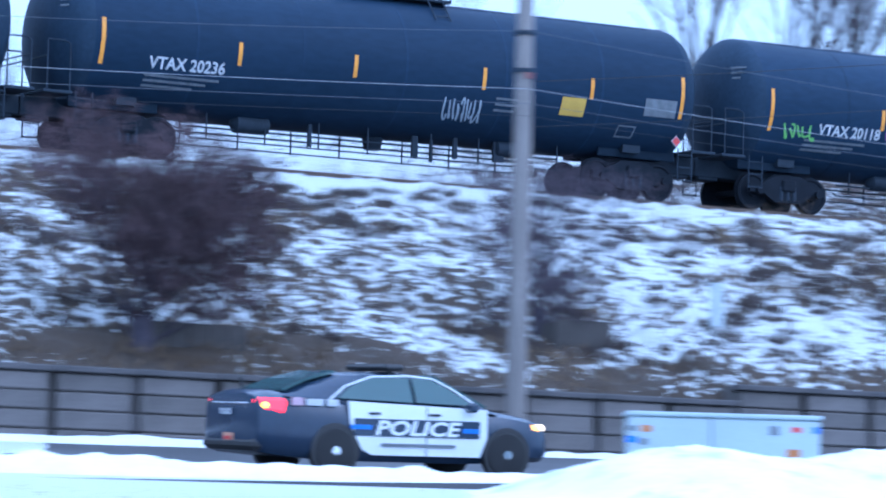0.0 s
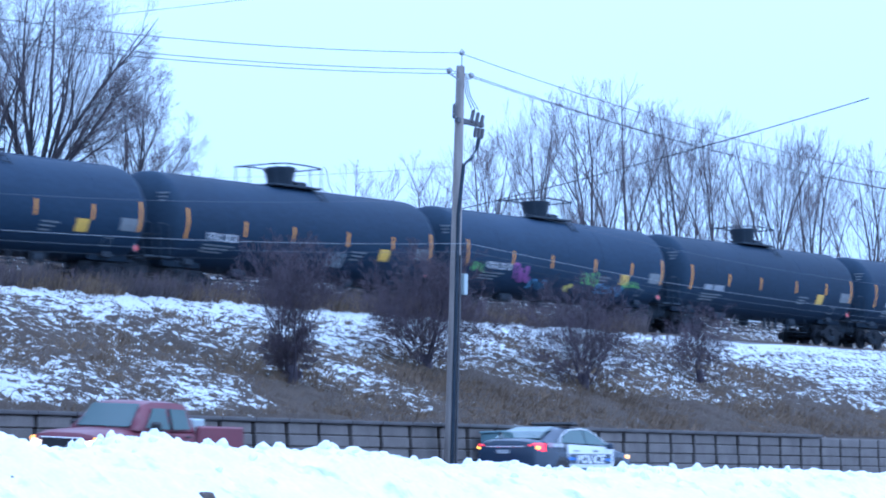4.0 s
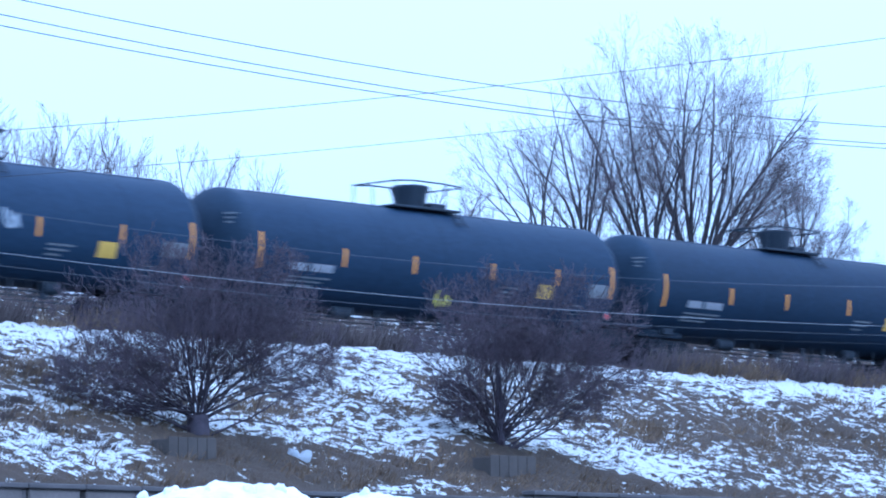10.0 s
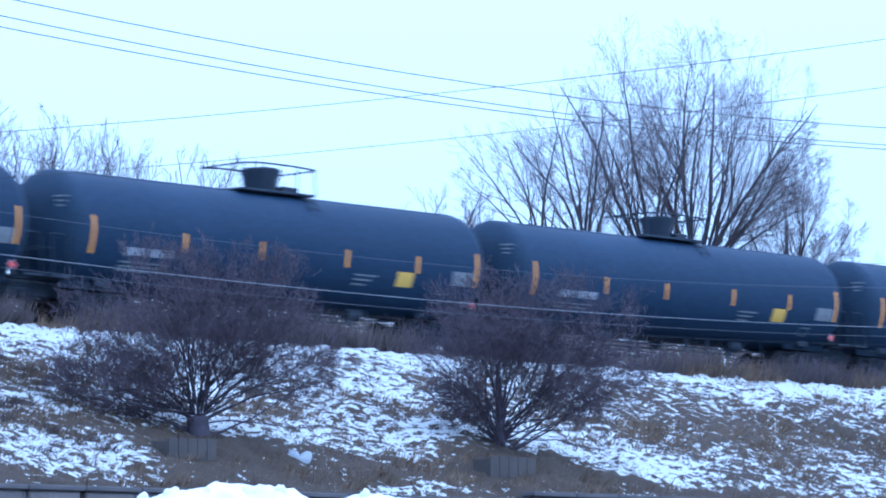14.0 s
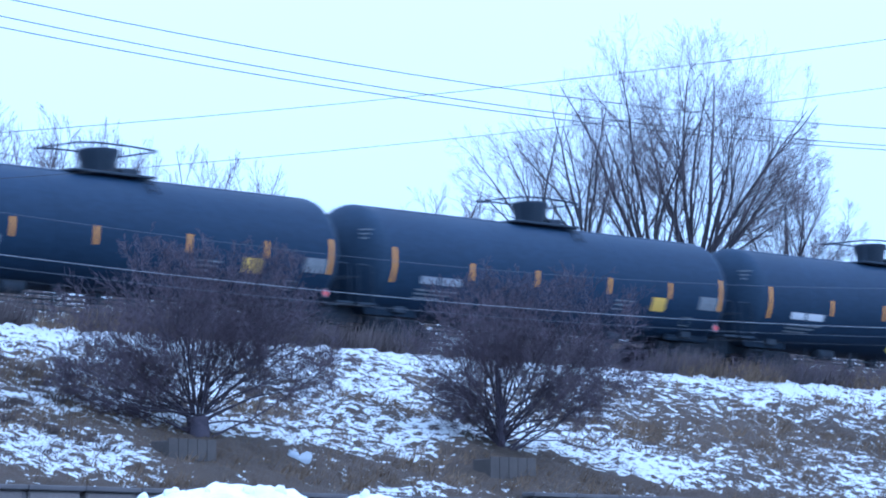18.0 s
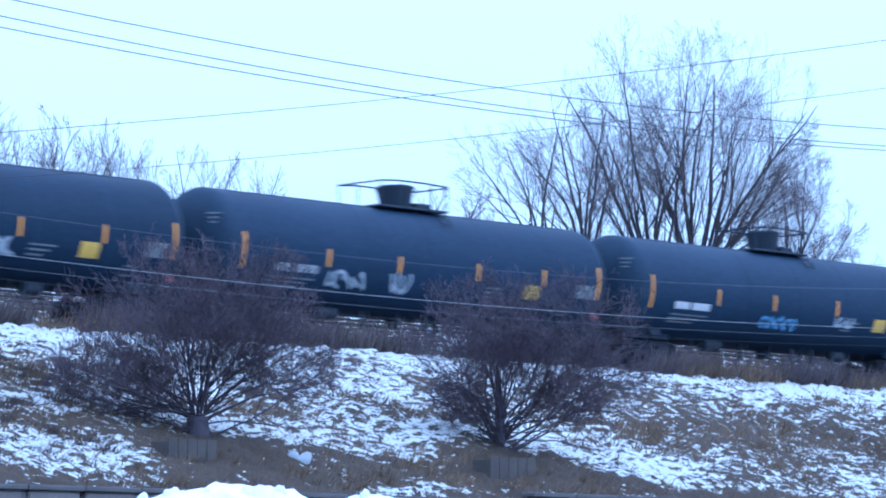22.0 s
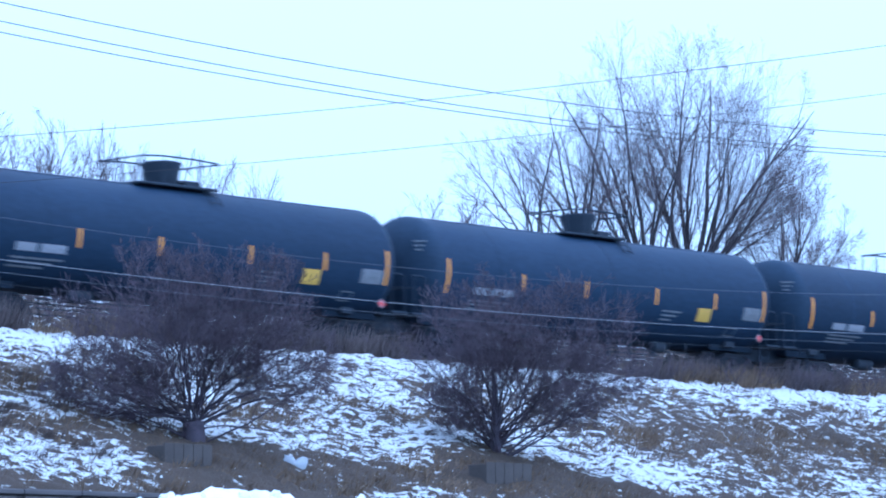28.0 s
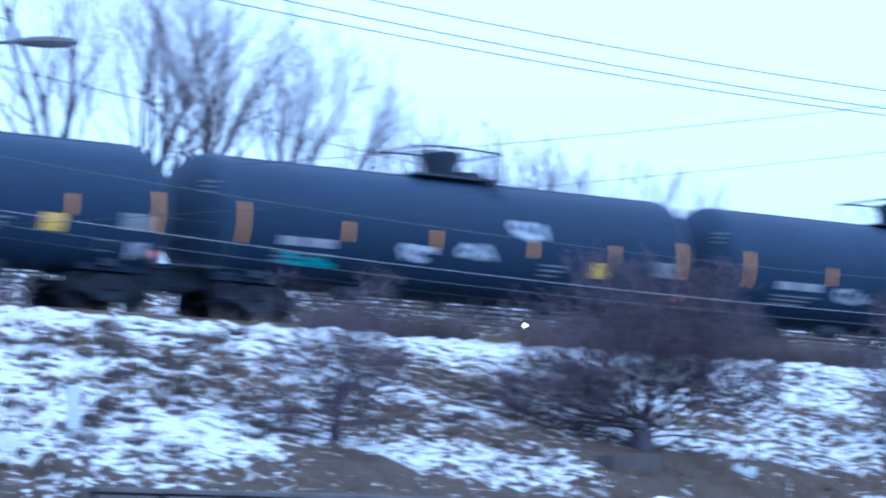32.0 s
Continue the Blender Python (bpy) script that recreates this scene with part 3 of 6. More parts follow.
build_bank()
tagged(new("roadside_snow", ridge("roadside_snow", -20, 160, 57.1, 0.45, lambda x, y: 0.42 + 0.6 * road_rise(x), lambda x: 0.54 + 0.6 * road_rise(x) + 0.14 * fbm(x * 0.6, x * 0, 8, 3), 41)), "low ridge of snow along the foot of the wall", "snow bank")
tagged(new("verge_snow", ridge("verge_snow", -20, 60, 46.6, 0.8, lambda x, y: -0.32 + 0 * x, lambda x: -0.03 + 0.06 * fbm(x * 0.5, x * 0, 18, 3), 51)), "thin strip of trodden snow along the near kerb", "snow bank")

# ---- railway track ----


def build_track():
    bed = Shape()
    bed.loft([[(x, 70.9, 6.6), (x, 71.9, 7.12), (x, 76.1, 7.12), (x, 77.2, 6.6)] for x in (-600, 700)])
    track = solid("track_bed", bed, BALLAST, "grey crushed-stone ballast carrying the railway track", "track bed", kind="structure")
    for side in (-0.7525, 0.7525):
        r, y = Shape(), TRACK_Y + side
        prof = [(-0.07, 0), (0.07, 0), (0.07, 0.02), (0.012, 0.04), (0.012, 0.12), (0.036, 0.135), (0.036, 0.17), (-0.036, 0.17), (-0.036, 0.135), (-0.012, 0.12), (-0.012, 0.04), (-0.07, 0.02)]
        r.loft([[(x, y + a, RAIL_Z - 0.17 + b) for a, b in prof] for x in (-600, 700)])
        part("rail", r, RAIL, track, "worn steel rail")
    tie = Shape().box((0, 0, 0), (0.23, 2.6, 0.18), 0.012).mesh("tie", TIE)
    for i in range(170):
        part("tie", tie, TIE, track, m=pose(22 + 0.6 * i, TRACK_Y, RAIL_Z - 0.25, 0, 0, random.uniform(-1, 1)))


build_track()

# ---- retaining wall ----


def build_wall():
    core = Shape()
    for x0, x1 in ((-60, 40.4), (40.4, 66.1), (66.1, 260)):
        zt = float(wall_top((x0 + x1) / 2)) - 0.12
        core.box(((x0 + x1) / 2, WALL_Y + 0.22, (zt - 0.4) / 2 + 0.1), (x1 - x0, 0.3, zt + 0.3))
    wall = solid("retaining_wall", core, BLOCK, "weathered grey-brown block retaining wall with a dark cap", "wall", kind="structure")
    blocks = [Shape().box((0, 0, 0), (1.42, 0.3, 0.315), 0.03).mesh("block", BLOCK), Shape().box((0, 0, 0), (0.16, 0.26, 0.3), 0.02).mesh("block", CAP)]
    caps = Shape().box((0, 0, 0), (1.58, 0.42, 0.11), 0.02).mesh("cap_stone", CAP)
    far_blocks = Shape()
    for i in range(-12, 88):
        x = 14 + 1.6 * i
        zt = float(wall_top(x)) - 0.12
        tilt = random.uniform(-0.35, 0.35)
        for c in range(7):
            z = zt - 0.165 - 0.33 * c
            if z < 0.2:
                break
            dy = random.uniform(-0.02, 0.02)
            if 22 < x < 74:
                part("block", blocks[0], BLOCK, wall, m=pose(x, WALL_Y + dy, z, 0, tilt * 0.3, 0))
                if c % 2 == 0 and (i + c) % 2 == 0:
                    part("post_block", blocks[1], CAP, wall, m=pose(x + 0.8, WALL_Y + 0.05, z, 0, 0, 0))
            else:
                far_blocks.box((x, WALL_Y + dy, z), (1.42, 0.3, 0.315), 0.03)
        if 22 < x < 118:
            part("cap_stone", caps, CAP, wall, m=pose(x, WALL_Y - 0.03, zt + 0.06, 0, tilt, 0))
    ob = part("far_blocks", far_blocks, BLOCK, wall)
    tagged(ob, kind="stuff")


build_wall()

# ---- the tank cars ----
PITCH, SPEED, FIRST_X = 18.1, 16.52, 41.34
TANK_R, TANK_Z, TANK_HALF = 1.665, 2.645, 8.62


def on_tank(x, z, lift=0.006, side=-1):
    """A point on the tank's side at a height above the rail."""
    return Vector((x, side * math.sqrt(max(0.0, (TANK_R + lift) ** 2 - (z - TANK_Z) ** 2)), z))


def decal(x0, x1, z0, z1, nz=4, lift=0.008, side=-1):
    """A thin sheet that follows the round side of the tank."""
    s = Shape()
    rows = [z0 + (z1 - z0) * k / nz for k in range(nz + 1)]
    outer, inner = [on_tank(0, z, lift, side) for z in rows], [on_tank(0, z, lift - 0.006, side) for z in rows]
    prof = [(p.y, p.z) for p in outer] + [(p.y, p.z) for p in inner[::-1]]
    return s.loft([[(x, a, b) for a, b in prof] for x in (x0, x1)])


def scribble(x0, x1, z0, z1, seed, r=0.025, strokes=6):
    """Loops of sprayed paint on the tank's side, one flat band each."""
    rng = random.Random(seed)
    loops = []
    w = (x1 - x0) / strokes
    for k in range(strokes):
        s = Shape()
        cx, lift, n = x0 + (k + 0.5) * w, 0.01 + 0.001 * k, 15
        a, b, ph, tw = w * rng.uniform(0.4, 0.75), (z1 - z0) * rng.uniform(0.3, 0.5), rng.uniform(0, 6), rng.uniform(0.75, 1.3)
        pts = [(cx + a * math.cos(4.8 * i / n + ph) + 0.25 * a * math.sin(9.6 * i / n), (z0 + z1) / 2 + b * math.sin(4.8 * tw * i / n + ph * 0.7)) for i in range(n)]
        rails = []
        for i, (xa, za) in enumerate(pts):
            d = Vector(pts[min(i + 1, n - 1)]) - Vector(pts[max(i - 1, 0)])
            q = Vector((-d.y, d.x)).normalized() * r
            rails.append((on_tank(xa - q.x, za - q.y, lift), on_tank(xa + q.x, za + q.y, lift)))
        s.add([p for pair in rails for p in pair], [(2 * i, 2 * i + 2, 2 * i + 3, 2 * i + 1) for i in range(n - 1)])
        loops.append(s)
    return loops


def flat_text(text, size):
    """The mesh data of a word set in the built-in font, lying in x and z."""
    cu = bpy.data.curves.new("text", "FONT")
    cu.body, cu.size, cu.resolution_u = text, size, 3
    cu.offset = 0.009
    ob = new("text_source", cu)
    me = bpy.data.meshes.new_from_object(ob.evaluated_get(bpy.context.evaluated_depsgraph_get()))
    bpy.data.objects.remove(ob)
    bpy.data.curves.remove(cu)
    return me


def build_tank_car():
    car = thing("tank_car", "black cylindrical railway tank car with amber side stripes", "tank car", "tank cars of the train")
    R, Z, H = TANK_R, TANK_Z, TANK_HALF
    dome = [(-H + 0.75 * (1 - math.cos(a)), R * math.sin(a)) for a in [0.06 + (math.pi / 2 - 0.06) * i / 9 for i in range(10)]]
    prof = dome + [(-3, R), (0, R), (3, R)] + [(-a, r) for a, r in dome[::-1]]
    shell = Shape().lathe(prof[9:-9], "x", 56, (0, 0, Z))
    part("tank_shell", shell, TANK, car, smooth=True)
    for end in (1, -1):
        hd = Shape().lathe([(end * a, r) for a, r in dome], "x", 56, (0, 0, Z))
        part("tank_head", hd, HEAD, car, "matt black domed tank head", smooth=True)
    for x in (-5.4, -2.7, 0.0, 2.7, 5.4):
        a = x + 0.05
        band = Shape().lathe([(a - 0.035, R - 0.01), (a - 0.035, R + 0.003), (a + 0.035, R + 0.003), (a + 0.035, R - 0.01)], "x", 56, (0, 0, Z))
        part("jacket_seam", band, TANK, car, smooth=True)
    # seams with small clips along the top of the jacket
    clips = Shape()
    for i in range(26):
        x = -7.2 + 0.576 * i
        if abs(x - 0.5) > 2:
            clips.box((x, -0.62, Z + math.sqrt(R * R - 0.62 ** 2) + 0.004), (0.24, 0.04, 0.012), 0.004)
    clips.box((0, -0.62, Z + math.sqrt(R * R - 0.62 ** 2)), (14.6, 0.05, 0.008), 0.003)
    part("jacket_joint", clips, TANK, car)
    # top fittings
    part("manway_housing", Shape().lathe([(4.2, 0.4), (4.35, 0.46), (4.8, 0.54), (4.93, 0.6), (4.98, 0.6), (4.99, 0.1)], "z", 24, (0.25, 0, 0)), IRON, car, "dark round manway housing", smooth=True)
    part("housing_lid", Shape().lathe([(4.99, 0.55), (5.02, 0.53), (5.03, 0.1)], "z", 24, (0.25, 0, 0)), IRON, car, smooth=True)
    part("valve_box", Shape().box((1.2, 0, 4.42), (0.7, 0.6, 0.26), 0.04), IRON, car)
    part("top_platform", Shape().box((0.15, 0, 4.27), (3.0, 1.75, 0.07), 0.015), IRON, car, "dark steel grating platform")
    for y in (-0.87, 0.87):
        for x in (-1.28, -0.45, 0.9, 1.62):
            part("rail_post", Shape().tube([(x, y, 4.27), (x, y, 5.02)], 0.022, 6), IRON, car)
        part("guard_rail", Shape().tube([(-1.32, y, 5.0), (-0.5, y, 5.06), (0.7, y, 5.06), (1.64, y, 5.02)], 0.027, 6), IRON, car)
    for x in (-1.3, 1.62):
        part("end_rail", Shape().tube([(x, -0.87, 5.0), (x, 0.87, 5.0)], 0.025, 6), IRON, car)
    for x in (1.0, 1.4):
        part("step_rail", Shape().tube([(x, -0.87, 4.25), (x, -1.3, 3.75)], 0.018, 6), IRON, car)
    for z in (3.85, 4.05):
        part("step_rung", Shape().tube([(1.0, -0.87 - (4.25 - z) * 0.86, z), (1.4, -0.87 - (4.25 - z) * 0.86, z)], 0.014, 6), IRON, car)
    # underframe
    for e in (-1, 1):
        part("stub_sill", Shape().box((e * 7.6, 0, 1.0), (3.0, 0.62, 0.5), 0.03), IRON, car)
        part("saddle", Shape().plate([(e * 6.75 - 0.25, -1.0, 1.95), (e * 6.75 - 0.25, 1.0, 1.95), (e * 6.75 - 0.25, 0.95, 1.1), (e * 6.75 - 0.25, -0.95, 1.1)], (0.5, 0, 0)), IRON, car)
        part("end_platform", Shape().box((e * 8.6, 0, 1.22), (0.7, 2.7, 0.07), 0.01), IRON, car)
        part("coupler", Shape().box((e * 9.0, 0, 0.85), (0.5, 0.3, 0.28), 0.05), TRUCKIRON, car)
        part("draft_box", Shape().box((e * 8.6, 0, 0.88), (0.6, 0.55, 0.4), 0.03), IRON, car)
        for y in (-1.3, 1.3):
            hand = Shape().tube([(e * 8.85, y, 1.25), (e * 8.85, y, 2.3), (e * 8.8, y * 0.93, 2.38), (e * 8.4, y * 0.93, 2.38), (e * 8.3, y, 2.3), (e * 8.3, y, 1.25)], 0.02, 6)
            part("end_handrail", hand, IRON, car)
        part("cross_rail", Shape().tube([(e * 8.85, -1.3, 2.0), (e * 8.85, 1.3, 2.0)], 0.018, 6), IRON, car)
        for y in (-1.42, 1.42):
            steps = Shape()
            for x in (e * 8.2, e * 7.8):
                steps.tube([(x, y, 1.25), (x, y, 0.45)], 0.018, 6)
            for z in (0.48, 0.8, 1.1):
                steps.tube([(e * 8.2, y, z), (e * 7.8, y, z)], 0.016, 6)
            part("end_step", steps, IRON, car)
        # truck
        for y in (-1.0, 1.0):
            cx = e * 6.75
            frm = Shape().plate([(cx - 1.15, y - 0.07, 0.62), (cx - 0.75, y - 0.07, 0.68), (cx - 0.35, y - 0.07, 0.88), (cx + 0.35, y - 0.07, 0.88), (cx + 0.75, y - 0.07, 0.68), (cx + 1.15, y - 0.07, 0.62), (cx + 1.15, y - 0.07, 0.42), (cx + 0.75, y - 0.07, 0.42), (cx + 0.4, y - 0.07, 0.2), (cx - 0.4, y - 0.07, 0.2), (cx - 0.75, y - 0.07, 0.42), (cx - 1.15, y - 0.07, 0.42)], (0, 0.14, 0))
            part("truck_side_frame", frm, TRUCKIRON, car)
            spr = Shape()
            for dx in (-0.2, 0.0, 0.2):
                spr.tube([(cx + dx, y * 1.02, 0.26), (cx + dx, y * 1.02, 0.6)], 0.075, 8)
            part("truck_spring", spr, IRON, car)
            for dx in (-0.89, 0.89):
                part("bearing_cap", Shape().lathe([(-0.06, 0.1), (0.05, 0.1), (0.07, 0.05)], "y", 12, (cx + dx, y * 1.12, 0.46)), TRUCKIRON, car, smooth=True)
        part("truck_bolster", Shape().box((e * 6.75, 0, 0.62), (0.4, 2.3, 0.3), 0.04), TRUCKIRON, car)
        for dx in (-0.89, 0.89):
            ws = Shape()
            for y in (-0.76, 0.76):
                o = math.copysign(1, y)
                ws.lathe([(y - 0.07 * o, 0.485), (y - 0.045 * o, 0.485), (y - 0.04 * o, 0.457), (y + 0.06 * o, 0.452), (y + 0.06 * o, 0.39), (y + 0.03 * o, 0.36), (y + 0.02 * o, 0.14), (y + 0.07 * o, 0.12), (y + 0.07 * o, 0.02)], "y", 28)
            ws.tube([(0, -0.8, 0), (0, 0.8, 0)], 0.08, 10)
            part("wheelset", ws, TRUCKIRON, car, smooth=True, m=pose(e * 6.75 + dx, 0, 0.455))
    part("bottom_outlet", Shape().lathe([(0.72, 0.12), (0.72, 0.2), (1.0, 0.26), (1.3, 0.4)], "z", 16, (0.1, 0, 0)), IRON, car, smooth=True)
    part("skid_plate", Shape().box((0.1, 0, 1.12), (1.9, 0.7, 0.2), 0.05), IRON, car)
    part("brake_cylinder", Shape().lathe([(3.1, 0.12), (3.15, 0.2), (3.7, 0.2), (3.75, 0.1)], "x", 14, (0, -0.55, 0.95)), IRON, car, smooth=True)
    part("air_reservoir", Shape().lathe([(-3.9, 0.08), (-3.8, 0.22), (-3.0, 0.22), (-2.9, 0.08)], "x", 14, (0, -0.5, 0.98)), IRON, car, smooth=True)
    for y in (-1.1, 1.1):
        # an added dark plate at each end for underside shade, and a grab rail hung low along the tank
        for e in (-1, 1):
            part("side_sill", Shape().box((e * 7.0, y * 0.7, 1.12), (2.2, 0.06, 0.26), 0.01), SHADE_STEEL, car)
        part("sill_rail", Shape().tube([(-5.1, y * 0.62, 0.62), (-5.0, y * 0.62, 0.54), (5.0, y * 0.62, 0.54), (5.1, y * 0.62, 0.62)], 0.018, 6), IRON, car)
        for x in (-4.6, -3.1, -1.7, -0.4, 1.3, 2.6, 3.9, 4.8):
            part("rail_hanger", Shape().box((x, y * 0.62, 0.84), (0.035, 0.03, 0.66), 0.005), IRON, car)
        part("lower_pipe", Shape().tube([(-4.9, y * 0.5, 0.82), (4.9, y * 0.5, 0.82)], 0.025, 6), IRON, car)
    for x, w, z in ((-1.9, 0.1, 0.6), (0.9, 0.16, 0.56), (1.35, 0.07, 0.5), (2.0, 0.12, 0.62), (3.2, 0.3, 0.64)):
        part("brake_lever", Shape().box((x, -0.6, z + 0.24), (w, 0.08, 0.52), 0.01), IRON, car)
    # markings
    for x, z0, z1 in ((-7.68, 1.9, 2.92), (-4.28, 2.15, 2.67), (-1.3, 2.15, 2.66), (2.15, 2.17, 2.68), (5.15, 2.2, 2.7), (7.75, 1.95, 2.95)):
        part("reflective_stripe", decal(x - 0.048, x + 0.048, z0, z1), GOLD, car, "amber reflective stripe")
    part("yellow_panel", decal(4.35, 5.02, 1.78, 2.2), YELLOW, car, "yellow painted warning panel")
    part("data_panel", decal(6.7, 7.6, 1.95, 2.36), FADED, car, "faded grey stencilled data panel")
    sq = Shape()
    for a, b, c, d in ((6.1, 6.6, 1.66, 1.69), (6.1, 6.6, 1.42, 1.45), (6.1, 6.13, 1.45, 1.66), (6.57, 6.6, 1.45, 1.66)):
        q = decal(a, b, c, d, 1)
        sq.add(q.v, q.f)
    part("outlined_square", sq, FADED, car)
    for k in range(3):
        bars = decal(2.55, 3.5 - 0.2 * k, 1.98 - 0.13 * k, 2.03 - 0.13 * k, 1)
        part("stencil_line", bars, FADED, car)
        part("stencil_line", decal(-6.55, -4.7 - 0.3 * k, 1.74 - 0.11 * k, 1.79 - 0.11 * k, 1), FADED, car)
        part("head_stencil", Shape().box((-8.35 - 0.025 * k, -1.1, 3.44 - 0.13 * k), (0.012, 0.42 - 0.1 * k, 0.04), 0, Matrix.Rotation(radians(31), 3, "Z")), FADED, car)
    part("placard", Shape().box((7.75, -1.4, 1.42), (0.21, 0.012, 0.21), 0, Matrix.Rotation(radians(45), 3, "Y")), PLACARD, car, "small white diamond placard")
    part("placard_mark", Shape().box((7.75, -1.408, 1.42), (0.16, 0.01, 0.16), 0, Matrix.Rotation(radians(45), 3, "Y")), RED, car)
    return car


PLACARD = surface("grubby_placard_paint", (0.36, 0.33, 0.35), (0.22, 0.2, 0.22), 6, 50, 0.6, bump=0)
RED = surface("placard_red", (0.6, 0.05, 0.05), (0.45, 0.03, 0.03), 3, 30, 0.5, bump=0)
SPRAY = {
    "white": surface("pale_spray_paint", (0.4, 0.45, 0.5), (0.24, 0.28, 0.33), 4, 30, 0.7, bump=0),
    "grey": surface("grey_spray_paint", (0.3, 0.34, 0.38), (0.2, 0.22, 0.26), 4, 30, 0.7, bump=0),
    "blue": surface("blue_spray_paint", (0.2, 0.42, 0.7), (0.12, 0.28, 0.5), 4, 30, 0.7, bump=0),
    "green": surface("green_spray_paint", (0.28, 0.6, 0.15), (0.16, 0.4, 0.1), 4, 30, 0.7, bump=0),
    "teal": surface("teal_spray_paint", (0.05, 0.42, 0.45), (0.03, 0.28, 0.3), 4, 30, 0.7, bump=0),
    "purple": surface("purple_spray_paint", (0.3, 0.1, 0.32), (0.2, 0.06, 0.22), 4, 30, 0.7, bump=0),
    "yellow": surface("yellow_spray_paint", (0.8, 0.72, 0.1), (0.6, 0.52, 0.08), 4, 30, 0.7, bump=0)}
# car, colour, from x, to x, from z, to z, stroke, loops
TAGS = [
    (0, "white", 1.2, 2.25, 1.42, 1.95, 0.022, 9), (-1, "green", -7.3, -6.3, 1.75, 2.15, 0.025, 5), (-1, "purple", -4.0, -2.8, 1.5, 2.2, 0.06, 5),
    (-1, "blue", -2.6, -1.2, 1.3, 1.75, 0.02, 6), (-1, "green", 1.2, 2.6, 1.6, 2.2, 0.03, 6), (-1, "blue", 2.6, 4.8, 1.35, 1.75, 0.02, 9), (-1, "green", 4.6, 6.0, 1.7, 1.95, 0.02, 6),
    (-1, "yellow", 0.2, 0.8, 1.35, 1.6, 0.07, 2), (2, "white", -7.6, -6.9, 2.5, 3.2, 0.05, 3), (2, "grey", -6.2, -4.5, 1.8, 2.3, 0.06, 5), (3, "yellow", 0.0, 0.5, 1.2, 1.45, 0.07, 2),
    (5, "blue", -7.6, -6.5, 1.6, 2.2, 0.06, 4), (5, "grey", -4.5, -3.8, 1.6, 2.1, 0.05, 3), (5, "white", -3.5, -2.4, 2.0, 2.35, 0.05, 4), (5, "teal", -1.2, -0.2, 1.65, 2.0, 0.05, 4),
    (5, "blue", -2.4, -0.6, 1.3, 1.5, 0.03, 6), (5, "white", 2.9, 3.7, 1.7, 1.95, 0.05, 3), (7, "yellow", 0.0, 0.65, 1.35, 1.7, 0.09, 2), (8, "white", 0.9, 1.45, 2.3, 2.85, 0.05, 3),
    (9, "teal", -4.9, -1.2, 1.5, 2.15, 0.07, 11), (9, "grey", -0.6, 0.9, 1.25, 2.05, 0.08, 4), (9, "yellow", 0.1, 0.7, 1.1, 1.5, 0.09, 2), (9, "white", 3.9, 4.8, 1.5, 2.3, 0.06, 4),
    (12, "white", -3.3, -2.2, 1.5, 1.9, 0.05, 4), (12, "grey", -7.6, -6.8, 2.0, 2.4, 0.06, 3), (13, "green", -0.5, -0.1, 2.0, 2.5, 0.07, 2), (13, "yellow", -0.2, 0.4, 1.2, 1.45, 0.06, 2),
    (16, "grey", -3.4, -2.3, 1.7, 2.1, 0.05, 4), (16, "yellow", -0.8, -0.2, 1.3, 1.6, 0.08, 2), (16, "grey", 1.8, 2.8, 1.7, 2.1, 0.05, 4), (17, "blue", -1.8, 0.0, 1.55, 2.0, 0.04, 7),
    (17, "white", 2.1, 3.1, 1.8, 2.2, 0.05, 4), (18, "white", -4.2, -2.6, 1.6, 2.1, 0.05, 5), (18, "white", -1.6, -0.8, 1.6, 2.2, 0.05, 3), (19, "white", -4.1, 0.0, 1.5, 2.25, 0.05, 8),
    (19, "white", 1.3, 2.0, 1.7, 2.1, 0.06, 3), (20, "white", -4.0, -2.0, 1.6, 2.2, 0.05, 6), (20, "yellow", -0.5, 0.45, 1.15, 1.55, 0.09, 3), (20, "white", 1.4, 3.5, 1.75, 2.3, 0.05, 6),
    (27, "grey", -4.0, -2.6, 1.7, 2.1, 0.06, 4), (28, "white", -2.4, -1.4, 1.8, 2.2, 0.07, 3), (28, "white", -0.4, 0.7, 2.0, 2.4, 0.07, 3), (28, "white", 1.4, 2.6, 2.6, 3.2, 0.07, 4),
    (28, "teal", -6.2, -4.6, 1.5, 1.75, 0.05, 5), (29, "white", 7.1, 7.7, 1.3, 1.7, 0.07, 3)]
CARS = {}


def build_train():
    base = build_tank_car()
    for k in range(-5, 31):
        car = base if k == -5 else copy_thing(base, Matrix())
        CARS[k] = car
    for k, (mark, x0) in {0: ("VTAX 20236", -6.5), -1: ("VTAX 20118", -6.2)}.items():
        me = flat_text(mark, 0.36)
        co = np.empty(len(me.vertices) * 3, np.float32)
        me.vertices.foreach_get("co", co)
        for v in me.vertices:
            p = on_tank(x0 + v.co.x * 0.98, 1.92 + v.co.y, 0.01)
            v.co = p
        me.materials.append(STENCIL)
        part("car_number", me, STENCIL, CARS[k], "white stencilled car number")
    for k, car in CARS.items():
        if k not in (0, -1):
            part("number_bar", decal(-6.45, -5.72, 1.94, 2.16), STENCIL if k % 4 == 1 else DULL, car)
            part("number_bar", decal(-5.58, -4.68, 1.94, 2.16), STENCIL if k % 4 == 1 else DULL, car)
    for i, (k, colour, x0, x1, z0, z1, r, loops) in enumerate(TAGS):
        for loop in scribble(x0, x1, z0, z1, i, r, loops):
            part("spray_stroke", loop, SPRAY[colour], CARS[k], colour + " sprayed graffiti")


build_train()

# ---- trees and shrubs ----


